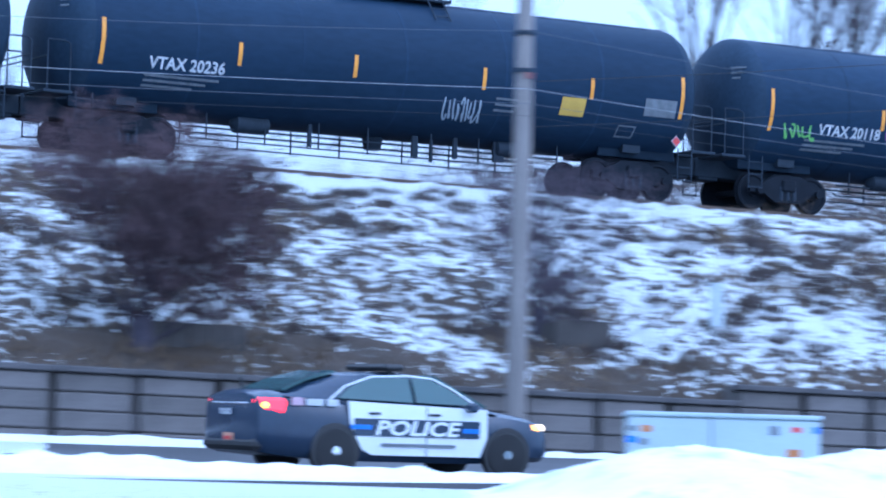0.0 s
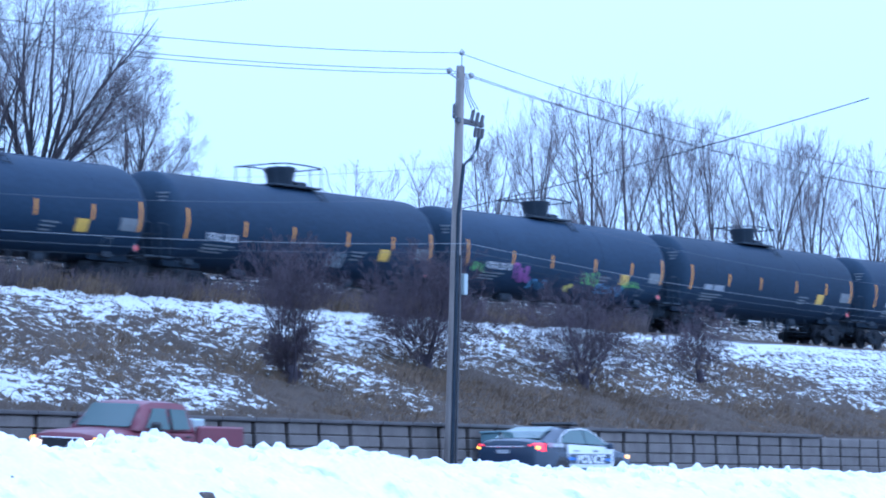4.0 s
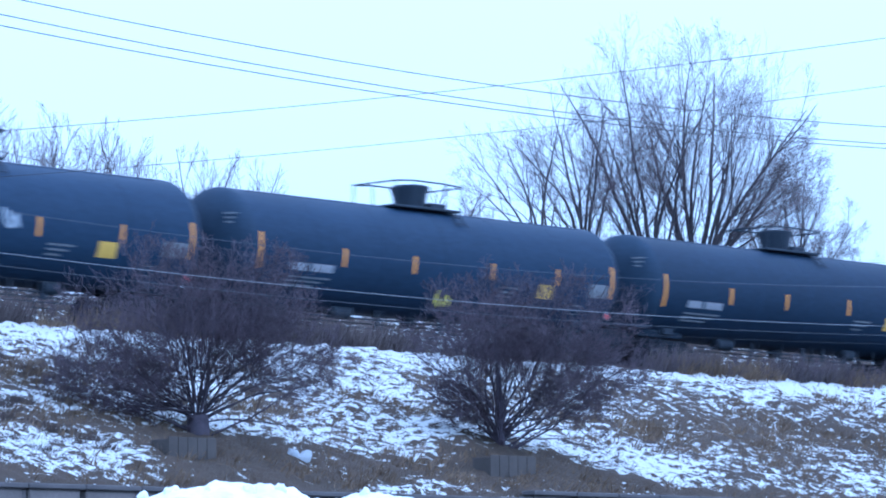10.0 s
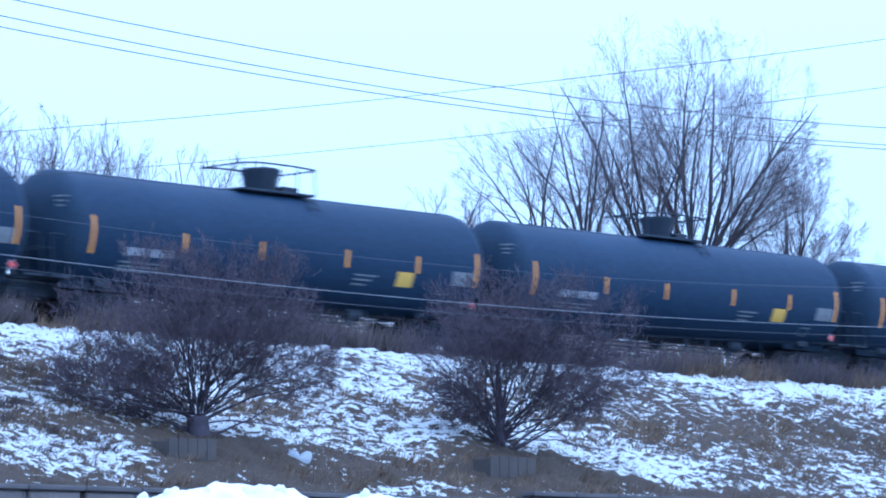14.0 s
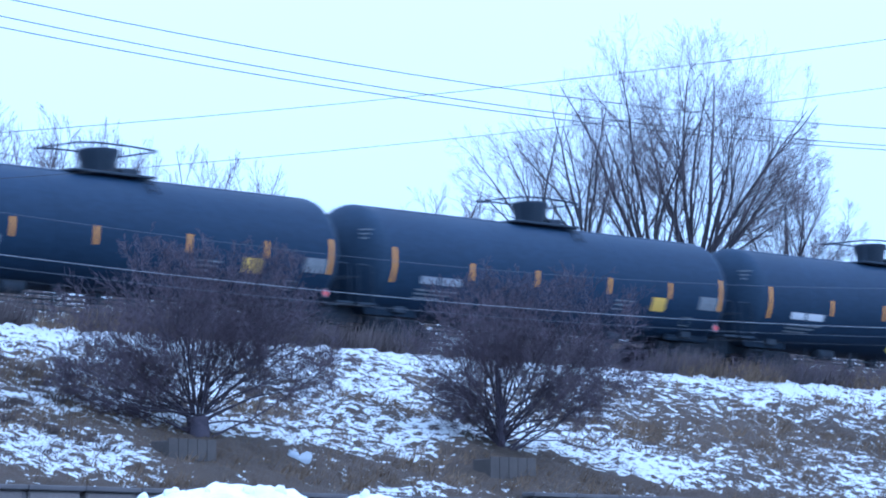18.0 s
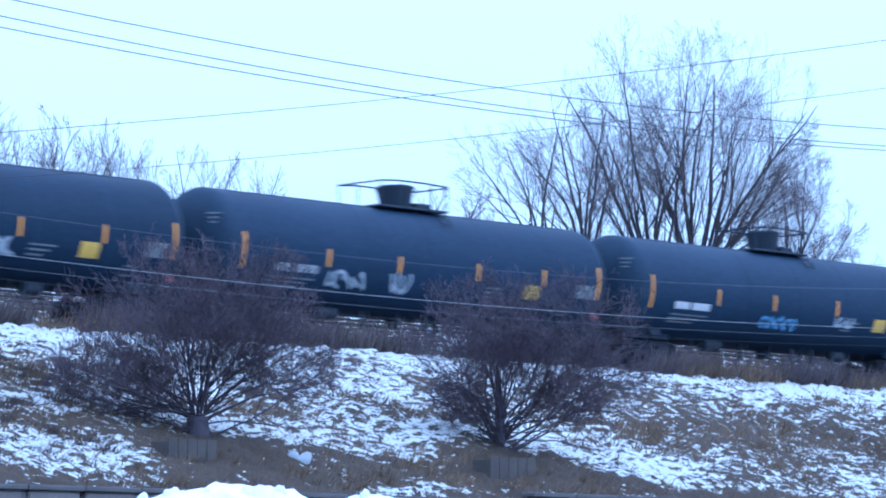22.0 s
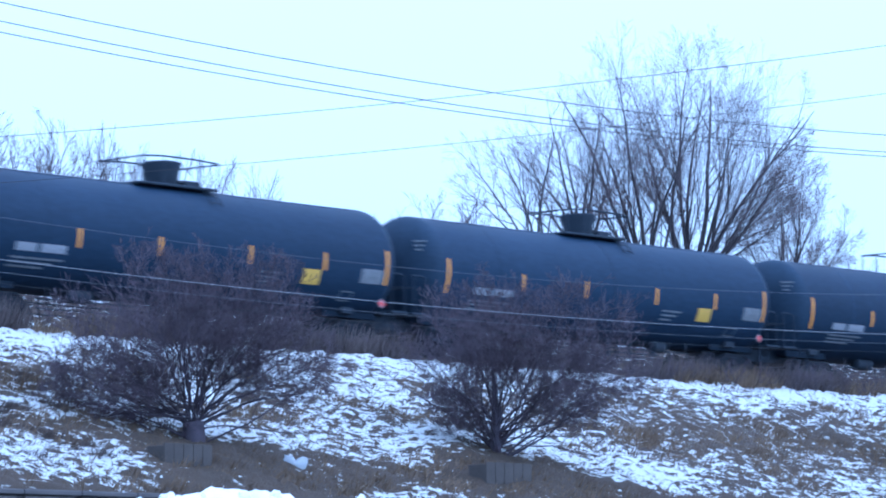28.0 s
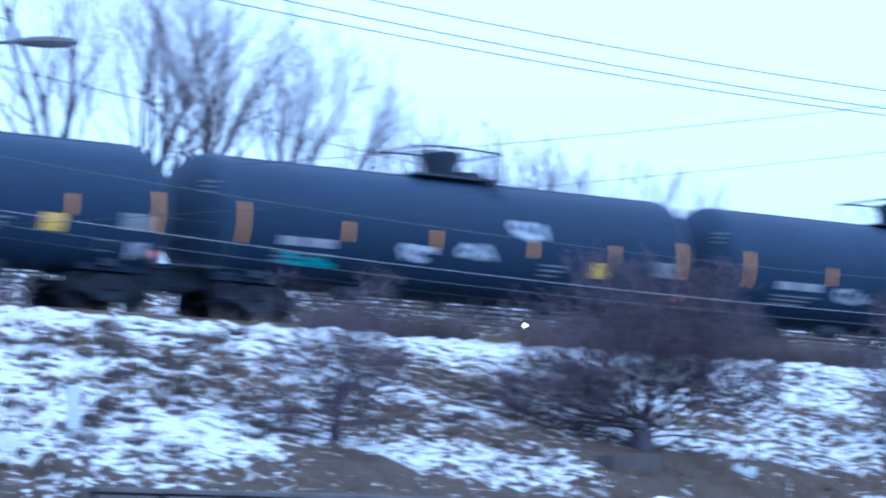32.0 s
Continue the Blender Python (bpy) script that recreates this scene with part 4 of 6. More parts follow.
def grow(seed, trunks, levels, up=0.25, jitter=0.12):
    """Branches by generations. trunks: (base, direction, length, radius) rows; levels: per generation
    (children, length ratio, radius ratio, spread in degrees, first place on the parent, steps)."""
    rng = np.random.default_rng(seed)
    P = np.array([t[0] for t in trunks], float)
    D = np.array([t[1] for t in trunks], float)
    D /= np.linalg.norm(D, axis=1)[:, None]
    L, R = np.array([t[2] for t in trunks], float), np.array([t[3] for t in trunks], float)
    out = []
    for g in range(len(levels) + 1):
        steps = 7 if g == 0 else levels[g - 1][5]
        N = len(P)
        pts, d = [P], D.copy()
        dirs = [d]
        for s in range(steps):
            d = d + rng.normal(0, jitter, (N, 3)) + np.array([0, 0, up / steps])
            d /= np.linalg.norm(d, axis=1)[:, None]
            pts.append(pts[-1] + d * (L / steps)[:, None])
            dirs.append(d)
        pts, dirs = np.stack(pts, 1), np.stack(dirs, 1)
        taper = np.linspace(1, 0.2 if g < 2 else 0.35, steps + 1)
        out.append((pts, R[:, None] * taper))
        if g == len(levels):
            break
        m, lr, rr, spread, first, _ = levels[g]
        u = np.clip(first + (1 - first) * (np.arange(m) + rng.random((N, m))) / m, 0, 1)
        f = u * steps
        i = np.minimum(f.astype(int), steps - 1)
        w = (f - i)[..., None]
        rows = np.arange(N)[:, None]
        P2 = pts[rows, i] * (1 - w) + pts[rows, i + 1] * w
        pd = dirs[rows, i + 1]
        rnd = rng.normal(0, 1, (N, m, 3))
        perp = rnd - (rnd * pd).sum(-1, keepdims=True) * pd
        perp /= np.linalg.norm(perp, axis=-1, keepdims=True)
        a = np.radians(spread) * rng.uniform(0.6, 1.3, (N, m, 1))
        D2 = pd * np.cos(a) + perp * np.sin(a)
        L2 = L[:, None] * lr * rng.uniform(0.6, 1.15, (N, m)) * (1.15 - 0.5 * u)
        R2 = np.maximum(R[:, None] * (1 - 0.5 * u) * rr, 0.0029)
        P, D, L, R = P2.reshape(-1, 3), D2.reshape(-1, 3), L2.ravel(), R2.ravel()
    return out


def way_out(P, D, eggs):
    """How far it is from P along D to the skin of the outline."""
    best = np.full(len(P), 0.25)
    for x, y, z, rx, ry, rz, _ in eggs:
        r = np.array([rx, ry, rz])
        p, d = (P - np.array([x, y, z])) / r, D / r
        a, b, c = (d * d).sum(1), (p * d).sum(1), (p * p).sum(1) - 1
        q = b * b - a * c
        best = np.maximum(best, np.where(q > 0, (-b + np.sqrt(np.maximum(q, 0))) / a, 0))
    return best


def limbed(seed, eggs, fork, limbs, levels, tip, up=0.3, bend=0.05, over=(0.85, 1.2), stout=(0.0082, 0.012), rise=(-0.5, 0.3), reach=(0.82, 1.0)):
    """A tree whose limbs leave one fork and run out to its outline; levels: (children, share of the parent's length, spread in degrees, first place, steps)."""
    rng = np.random.default_rng(seed)
    lean, turn = np.radians([q[0] for q in limbs]), np.radians([q[1] for q in limbs])
    D = np.stack([np.sin(lean) * np.cos(turn), np.sin(lean) * np.sin(turn), np.cos(lean)], -1)
    P = np.stack([0.08 * np.cos(turn), 0.08 * np.sin(turn), fork + rng.uniform(*rise, len(limbs))], -1)
    L = way_out(P, D, eggs) * rng.uniform(*reach, len(limbs))
    R = stout[0] * L + stout[1]
    gens = []
    for g in range(len(levels) + 1):
        steps = 9 if g == 0 else levels[g - 1][4]
        pts, d, dirs = [P], D, [D]
        for k in range(steps):
            d = d + rng.normal(0, bend, d.shape) + np.array([0, 0, (up * 0.35 if g == 0 else up) / steps])
            d /= np.linalg.norm(d, axis=1)[:, None]
            pts.append(pts[-1] + d * (L / steps)[:, None])
            dirs.append(d)
        pts, dirs = np.stack(pts, 1), np.stack(dirs, 1)
        gens.append((pts, np.maximum(R[:, None] * np.linspace(1, 0.1, steps + 1) ** 0.9, tip * 0.7)))
        if g == len(levels):
            break
        m, share, spread, first, _ = levels[g]
        N = len(P)
        u = np.clip(first + (1.0 - first) * (np.arange(m) + rng.random((N, m))) / m, 0, 0.999)
        i = (u * steps).astype(int)
        w = (u * steps - i)[..., None]
        rows = np.arange(N)[:, None]
        P2 = (pts[rows, i] * (1 - w) + pts[rows, i + 1] * w).reshape(-1, 3)
        pd = dirs[rows, i + 1]
        rnd = rng.normal(0, 1, (N, m, 3))
        perp = rnd - (rnd * pd).sum(-1, keepdims=True) * pd
        perp /= np.linalg.norm(perp, axis=-1, keepdims=True)
        a = np.radians(spread) * rng.uniform(0.65, 1.3, (N, m, 1))
        D2 = (pd * np.cos(a) + perp * np.sin(a)).reshape(-1, 3)
        want = (L[:, None] * share * rng.uniform(0.7, 1.2, (N, m)) * (1.2 - 0.75 * u)).ravel()
        L2 = np.minimum(want, way_out(P2, D2, eggs) * rng.uniform(*over, N * m))
        R2 = np.maximum((R[:, None] * (1 - 0.72 * u) * 0.42).ravel(), tip)
        ok = L2 > 0.42 * want
        P, D, L, R = P2[ok], D2[ok], L2[ok], np.minimum(R2, 1.15 * stout[0] * L2 + tip)[ok]
    trunk = np.stack([np.array([[0, 0, -0.3], [0.03, 0, 0.4 * fork], [0, 0, fork + 0.2]])], 0)
    tr = np.array([[1.0, 0.85, 0.8]]) * (7 * stout[0] * math.sqrt(len(limbs)))
    return (trunk, tr), gens


def branch_mesh(name, gens, material, sides=3, thick=1.0):
    """Thin tubes round the branches of some generations."""
    VV, FF, off = [], [], 0
    for pts, rad in gens:
        N, S, _ = pts.shape
        d = np.gradient(pts, axis=1)
        d /= np.linalg.norm(d, axis=-1, keepdims=True) + 1e-9
        ref = np.where(np.abs(d[..., 2:3]) < 0.8, np.array([0.1, 0.2, 0.97]), np.array([0.97, 0.2, 0.1]))
        u = np.cross(d, ref)
        u /= np.linalg.norm(u, axis=-1, keepdims=True)
        w = np.cross(d, u)
        ang = np.arange(sides) * 2 * np.pi / sides
        ring = pts[:, :, None, :] + thick * rad[:, :, None, None] * (np.cos(ang)[None, None, :, None] * u[:, :, None, :] + np.sin(ang)[None, None, :, None] * w[:, :, None, :])
        VV.append(ring.reshape(-1, 3))
        k = off + np.arange(N * S * sides).reshape(N, S, sides)
        nx = np.roll(k, -1, axis=2)
        FF.append(np.stack([k[:, :-1], nx[:, :-1], nx[:, 1:], k[:, 1:]], -1).reshape(-1, 4))
        off += N * S * sides
    return fast_mesh(name, np.concatenate(VV), np.concatenate(FF), material, True)


def plant(name, label, category, group, gens, x, y, z, bark, twig, split=2, turn=0, sides=3, kind=""):
    t = thing(name, label, category, group, pose(x, y, z, 0, 0, turn))
    tagged(part("trunk", branch_mesh("trunk", gens[:1], bark, 7), bark, t), kind=kind)
    tagged(part("branchwork", branch_mesh("branchwork", gens[1:split], bark, 5), bark, t), kind=kind)
    part("crown", branch_mesh("crown", gens[split:], twig, sides), twig, t, "crown of fine bare twigs")
    return t


def limbed_plant(made, x, y, z, turn, name, label, category, group, bark, twig):
    """Links a plant grown by limbed()."""
    trunk, gens = made
    t = thing(name, label, category, group, pose(x, y, z, 0, 0, turn))
    part("trunk", branch_mesh("trunk", [trunk], bark, 9), bark, t)
    tagged(part("branchwork", branch_mesh("branchwork", gens[:2], bark, 4), bark, t), kind="stuff")
    part("crown", branch_mesh("crown", gens[2:], twig, 3), twig, t, "crown of fine bare twigs")


def fan(n, height, radius, lean, seed, spread=0.4):
    """Several stems that part from near the ground, evenly round, the outer ones shorter."""
    rng = random.Random(seed)
    rows = []
    for i in range(n):
        a = 2.39996 * i + rng.uniform(-0.3, 0.3) + seed
        s = lean * math.sqrt((i + 0.4) / n) * rng.uniform(0.85, 1.1)
        rows.append(((spread * math.cos(a) * 0.5, spread * math.sin(a) * 0.5, -0.3), (s * math.cos(a), s * math.sin(a), 1), height * (1.05 - 0.3 * s * s / (1 + s * s)) * rng.uniform(0.88, 1.05), radius * rng.uniform(0.7, 1.1)))
    return rows


def hill_z(x, y):
    return float(ground_height(np.array([float(x)]), np.array([float(y)]))[0])


def shrub_outline(h, s, i):
    """A rounded head of twigs over a lower skirt."""
    if i == 0:
        return [(-0.2, 0, 3.2, 3.8, 2.5, 1.5, 4), (-1.9, 0, 1.45, 2.0, 1.7, 1.15, 3), (2.0, 0, 1.65, 1.9, 1.4, 0.85, 2)]
    if i == 1:
        return [(0.5, 0, 3.2, 3.6, 2.4, 1.4, 4), (2.2, -0.3, 1.5, 1.9, 1.5, 1.0, 3), (-0.8, 0, 1.4, 1.2, 1.0, 1.2, 2)]
    if i == 2:
        return [(-0.9, 0, 3.3, 2.5, 2.0, 1.15, 4), (1.2, -0.3, 1.95, 1.9, 1.8, 1.6, 4)]
    if i == 4:
        return [(0, 0, 3.2, 2.3, 1.8, 1.2, 4), (0, 0, 1.3, 1.0, 0.9, 1.3, 3)]
    return [(0, 0, 0.6 * h, s * 0.95, s * 0.85, 0.42 * h, 4), (0, 0, 0.28 * h, s * 0.85, s * 0.7, 0.3 * h, 3)]


def build_shrubs():
    for i, (x, y, h, s) in enumerate(BUSHES):
        big = s > 2.2
        count = 30 if i == 2 else 36 if i < 2 else 34 if i == 4 else 14 if i == 3 else 24 if big else 16
        limbs = [(4 + 76 * k / (count - 1), 137.5 * k) for k in range(count)] if i != 2 else [(3 + 62 * k / (count - 1), (150 * math.sin(2.4 * k)) * (0.5 + 0.5 * math.cos(1.1 * k))) for k in range(count)]
        if i == 2:
            limbs += [(14 + 4 * k, 150 + 25 * (k % 4)) for k in range(6)]
        elif i == 0:
            limbs += [(56 + 4 * k, 160 + 12 * k) for k in range(8)] + [(80, 185), (84, 170), (58, 5), (66, -12), (52, 15), (62, 0), (70, 8), (74, -4)] + [(66 + 2 * k, 168 + 5 * (k % 5)) for k in range(8)] + [(62 + 3 * k, -14 + 9 * (k % 4)) for k in range(7)]
        elif i == 1:
            limbs += [(46 + 3 * k, 16 - 9 * (k % 5)) for k in range(14)] + [(30, 175), (42, 190), (55, 180), (68, 170)]
        levels = [(10, 0.5, 50, 0.08, 3), (8 if i == 2 else 7, 0.55, 46, 0.08, 2), (6 if big else 5, 0.6, 44, 0.08, 1)] + ([(1, 0.7, 40, 0.3, 1)] if i < 6 and i != 3 else [])
        made = limbed(100 + i, shrub_outline(h, s, i), 0.25, limbs, levels, 0.0055 if i == 2 else 0.0042, 0.2, 0.12, (0.75, 1.4) if i == 2 else (0.85, 1.2), (0.0056, 0.005), (-0.5, 0.7))
        if i == 1:
            made = ((np.array([[[0, 0, -0.3], [0.02, 0, 0.9], [-0.04, 0, 2.0]]]), np.array([[0.15, 0.11, 0.06]])), made[1])
        limbed_plant(made, x, y, hill_z(x, y), -math.degrees(math.atan2(x, y)), "shrub", "leafless reddish-brown shrub with dense fine twigs on the embankment" if i == 2 else "leafless dark purplish shrub with dense fine twigs on the embankment", "shrub", "shrubs on the embankment", SHRUBBARK, REDTWIG if i == 2 else BUSHTWIG)


build_shrubs()

# x, y, height of the fork, limbs (lean and turn in degrees), outline (across, deep, up, half sizes, share), fullness, seed
TREES = [
    (113.5, 90, 2.8, [(3, 60), (15, -4), (9, 10), (6, 185), (25, 4), (20, -30), (34, -6), (38, 20), (46, 4), (58, -5), (13, 100), (16, 260), (28, 40), (24, 320), (50, 30), (66, 2), (14, 200), (24, 180)],
     [(0.86, 0, 9.75, 4.2, 3.6, 5.76, 6), (2.16, 0, 7.05, 3.36, 2.88, 3.12, 3)], 1900, 1),
    (111.4, 90.3, 2.6, [(18, 178), (11, 186), (3, 170), (28, 182), (35, 174), (44, 184), (10, 5), (18, 20), (24, 215), (22, 145), (55, 180), (16, 270), (14, 90), (30, -5)],
     [(-0.54, 0, 8.85, 2.52, 2.64, 5.4, 5), (-1.4, 0, 6.85, 2.52, 2.28, 2.88, 3)], 1900, 5),
    (107.7, 90.6, 3.3, [(9, 5), (4, 170), (15, 176), (23, 184), (30, 180), (14, 240), (14, 110), (39, 178), (20, 20)],
     [(-0.54, 0, 8.55, 1.8, 1.8, 2.76, 4), (-1.73, 0, 8.25, 1.68, 1.44, 2.3, 2.5), (-0.43, 0, 6.25, 1.8, 1.44, 1.84, 1)], 900, 6),
    (105.6, 91, 3.2, [(36, 180), (32, 186), (16, 178), (10, 190), (3, 20), (22, 170), (53, 180), (8, 60)],
     [(-2.59, 0, 7.15, 1.38, 1.15, 1.61, 4), (-1.3, 0, 7.65, 1.15, 1.15, 2.53, 2.5), (0.0, 0, 7.05, 0.92, 0.92, 1.84, 0.8), (-2.48, 0, 5.75, 1.15, 0.92, 0.69, 1)], 900, 2),
    (119.6, 90, 2.2, [(6, 0), (20, 10), (26, 185), (4, 120), (14, 250), (36, -10), (38, 175), (16, 90), (50, 5), (52, 180), (62, 0), (30, 50), (30, 140)],
     [(-0.22, 0, 6.45, 2.76, 2.52, 2.88, 3), (0.32, 0, 5.25, 3.24, 2.4, 1.95, 1)], 1900, 3),
    (64.6, 89, 2.6, [(4, 30), (12, 180), (22, 190), (9, 5), (18, -8), (27, 4), (14, 90), (15, 270), (34, 178), (36, 0)],
     [(0.0, 0, 8.6, 2.9, 2.4, 4.6, 5), (0.3, 0, 6.4, 2.6, 2.0, 2.4, 2)], 900, 4),
    (66.9, 89.5, 2.6, [(3, 60), (10, 180), (20, 170), (9, 5), (19, -8), (28, 4), (14, 90), (15, 270), (36, 0)],
     [(0.4, 0, 8.1, 2.8, 2.2, 4.1, 5), (0.8, 0, 6.2, 2.4, 2.0, 2.2, 2)], 900, 7),
    (69.6, 89, 2.4, [(5, 0), (12, 180), (15, 5), (24, -8), (32, 4), (14, 90), (15, 270), (26, 180)],
     [(0.6, 0, 6.9, 2.4, 2.0, 3.1, 5)], 900, 8),
    (72.2, 89.5, 2.2, [(6, 0), (14, 180), (18, 5), (28, -8), (38, 4), (12, 90), (28, 180)],
     [(0.6, 0, 6.0, 1.9, 1.6, 2.6, 5)], 900, 9),
    (61.2, 89.5, 2.6, [(4, 30), (12, 180), (22, 190), (9, 5), (18, -8), (27, 4), (14, 90), (34, 178)],
     [(-0.3, 0, 8.8, 2.9, 2.2, 4.4, 5)], 900, 10)]
for k, (x, y, h, w, n) in enumerate(((75.5, 90, 6.6, 2.5, 200), (78.2, 90.5, 6.2, 1.9, 160), (80.6, 91, 7.0, 2.3, 260), (83.6, 91, 6.7, 2.2, 220), (87.4, 91, 6.2, 1.8, 170), (90.6, 92, 6.4, 1.6, 120), (99.0, 92, 6.7, 0.9, 60), (101.6, 92, 6.4, 1.7, 140), (104.2, 93, 6.3, 1.6, 160), (109.5, 93, 6.6, 2.2, 240), (115.6, 93, 6.4, 2.4, 240), (124.2, 92, 5.6, 1.8, 200), (128.6, 92, 5.6, 2.4, 360), (133.6, 93, 4.8, 2.4, 260), (143.5, 94, 7.2, 2.2, 200), (149.5, 94, 8.2, 2.4, 260),
                                    (156.5, 95, 10.2, 2.9, 420), (161.5, 95, 12.2, 3.0, 480), (166.5, 95, 13.4, 3.2, 520), (172, 96, 14.0, 3.4, 560), (178, 96, 14.0, 3.4, 560), (184.5, 97, 14.0, 3.6, 560), (191.5, 97, 14.0, 3.8, 560), (199, 98, 13.8, 4.0, 520), (208, 98, 13.6, 4.4, 520), (54, 92, 8.4, 3.4, 260))):
    # young trees of several stems, as tall as the gaps between them let them grow
    TREES.append((x, y, 0.6, [(4 + 4.0 * j, 137.5 * j) for j in range(7 if h < 7 else 8)], [(0, 0, 0.66 * h, w, 0.8 * w, 0.32 * h, 3), (0, 0, 0.42 * h, 0.8 * w, 0.7 * w, 0.24 * h, 1)], n, 20 + k))


def build_trees():
    for x, y, fork, limbs, eggs, n, seed in TREES:
        far = x > 150
        small = sum(e[6] for e in eggs) == 4 and not far and n < 300
        levels = [(8, 0.5, 30, 0.25, 4), (5, 0.6, 30, 0.2, 2), (3, 0.7, 30, 0.2, 1)] if small else [(9, 0.6, 32, 0.2, 5), (7, 0.6, 30, 0.12, 2), (5, 0.66, 28, 0.1, 1)] if far else [(10, 0.6, 36, 0.2, 5), (7, 0.58, 38, 0.15, 3), (5, 0.62, 38, 0.12, 2)] + ([(2, 0.7, 36, 0.2, 1)] if n > 1000 else [])
        limbed_plant(limbed(200 + seed, eggs, fork, limbs, levels, 0.0075 if far else 0.006 if small else 0.004, 0.22, 0.06 if far else 0.085, stout=(0.0082, 0.012) if small or far else (0.0105, 0.014), reach=(0.82, 1.0) if far or small else (0.66, 0.84)), x, y, hill_z(x, y), -math.degrees(math.atan2(x, y)), "bare_tree", "tall leafless tree with many upright limbs behind the railway", "tree", "trees behind the railway", BARK, TWIG)
    brush = [(26 + 5.2 * i + random.uniform(-1.5, 1.5), random.uniform(81.5, 86.5), random.uniform(1.8, 3.2)) for i in range(26)] + [(56 + 3.6 * i + random.uniform(-1.2, 1.2), random.uniform(78.6, 81.5), random.uniform(0.8, 1.5)) for i in range(22)] + [(75.5 + 1.15 * i + random.uniform(-0.5, 0.5), random.uniform(70.4, 71.1), 1.0) for i in range(42)]
    brush += [(x, 70.5, 1.25) for x in (43.2, 43.8, 44.4, 45.0, 45.6, 46.2)]
    stock = []
    for i, (x, y, h) in enumerate(brush):
        label = "low tangle of brown leafless brush behind the track"
        if i < 4 or 48 <= i < 51:
            stems = fan(9, h, 0.022 if h > 1.1 else 0.012, 0.6 if h > 1.1 else 0.9, 300 + i, 1.6)
            stock.append(plant("brush_clump", label, "brush", "brush behind the track", grow(320 + i, stems, [(6, 0.5, 0.5, 40, 0.15, 2), (5, 0.5, 0.6, 45, 0.15, 1), (5, 0.6, 0.7, 48, 0.15, 1)], 0.2, 0.12), x, y, hill_z(x, y), BARK, BUSHTWIG, 2, kind="stuff"))
        else:
            copy_thing(stock[i % 4 if i < 48 else 4 + i % 3], pose(x, y, hill_z(x, y), 0, 0, random.uniform(0, 360)))


build_trees()

# ---- poles and wires ----
DARKGEAR = surface("weathered_dark_fittings", (0.09, 0.09, 0.1), (0.05, 0.05, 0.055), 4, 30, 0.6, bump=0.05)
ORANGEBAND = surface("dull_red_band", (0.22, 0.09, 0.08), (0.15, 0.06, 0.055), 5, 30, 0.7, bump=0)
POLE_Y, POLE_A, POLE_B, POLE_C = 56.5, 34.8, 91.6, 150.0


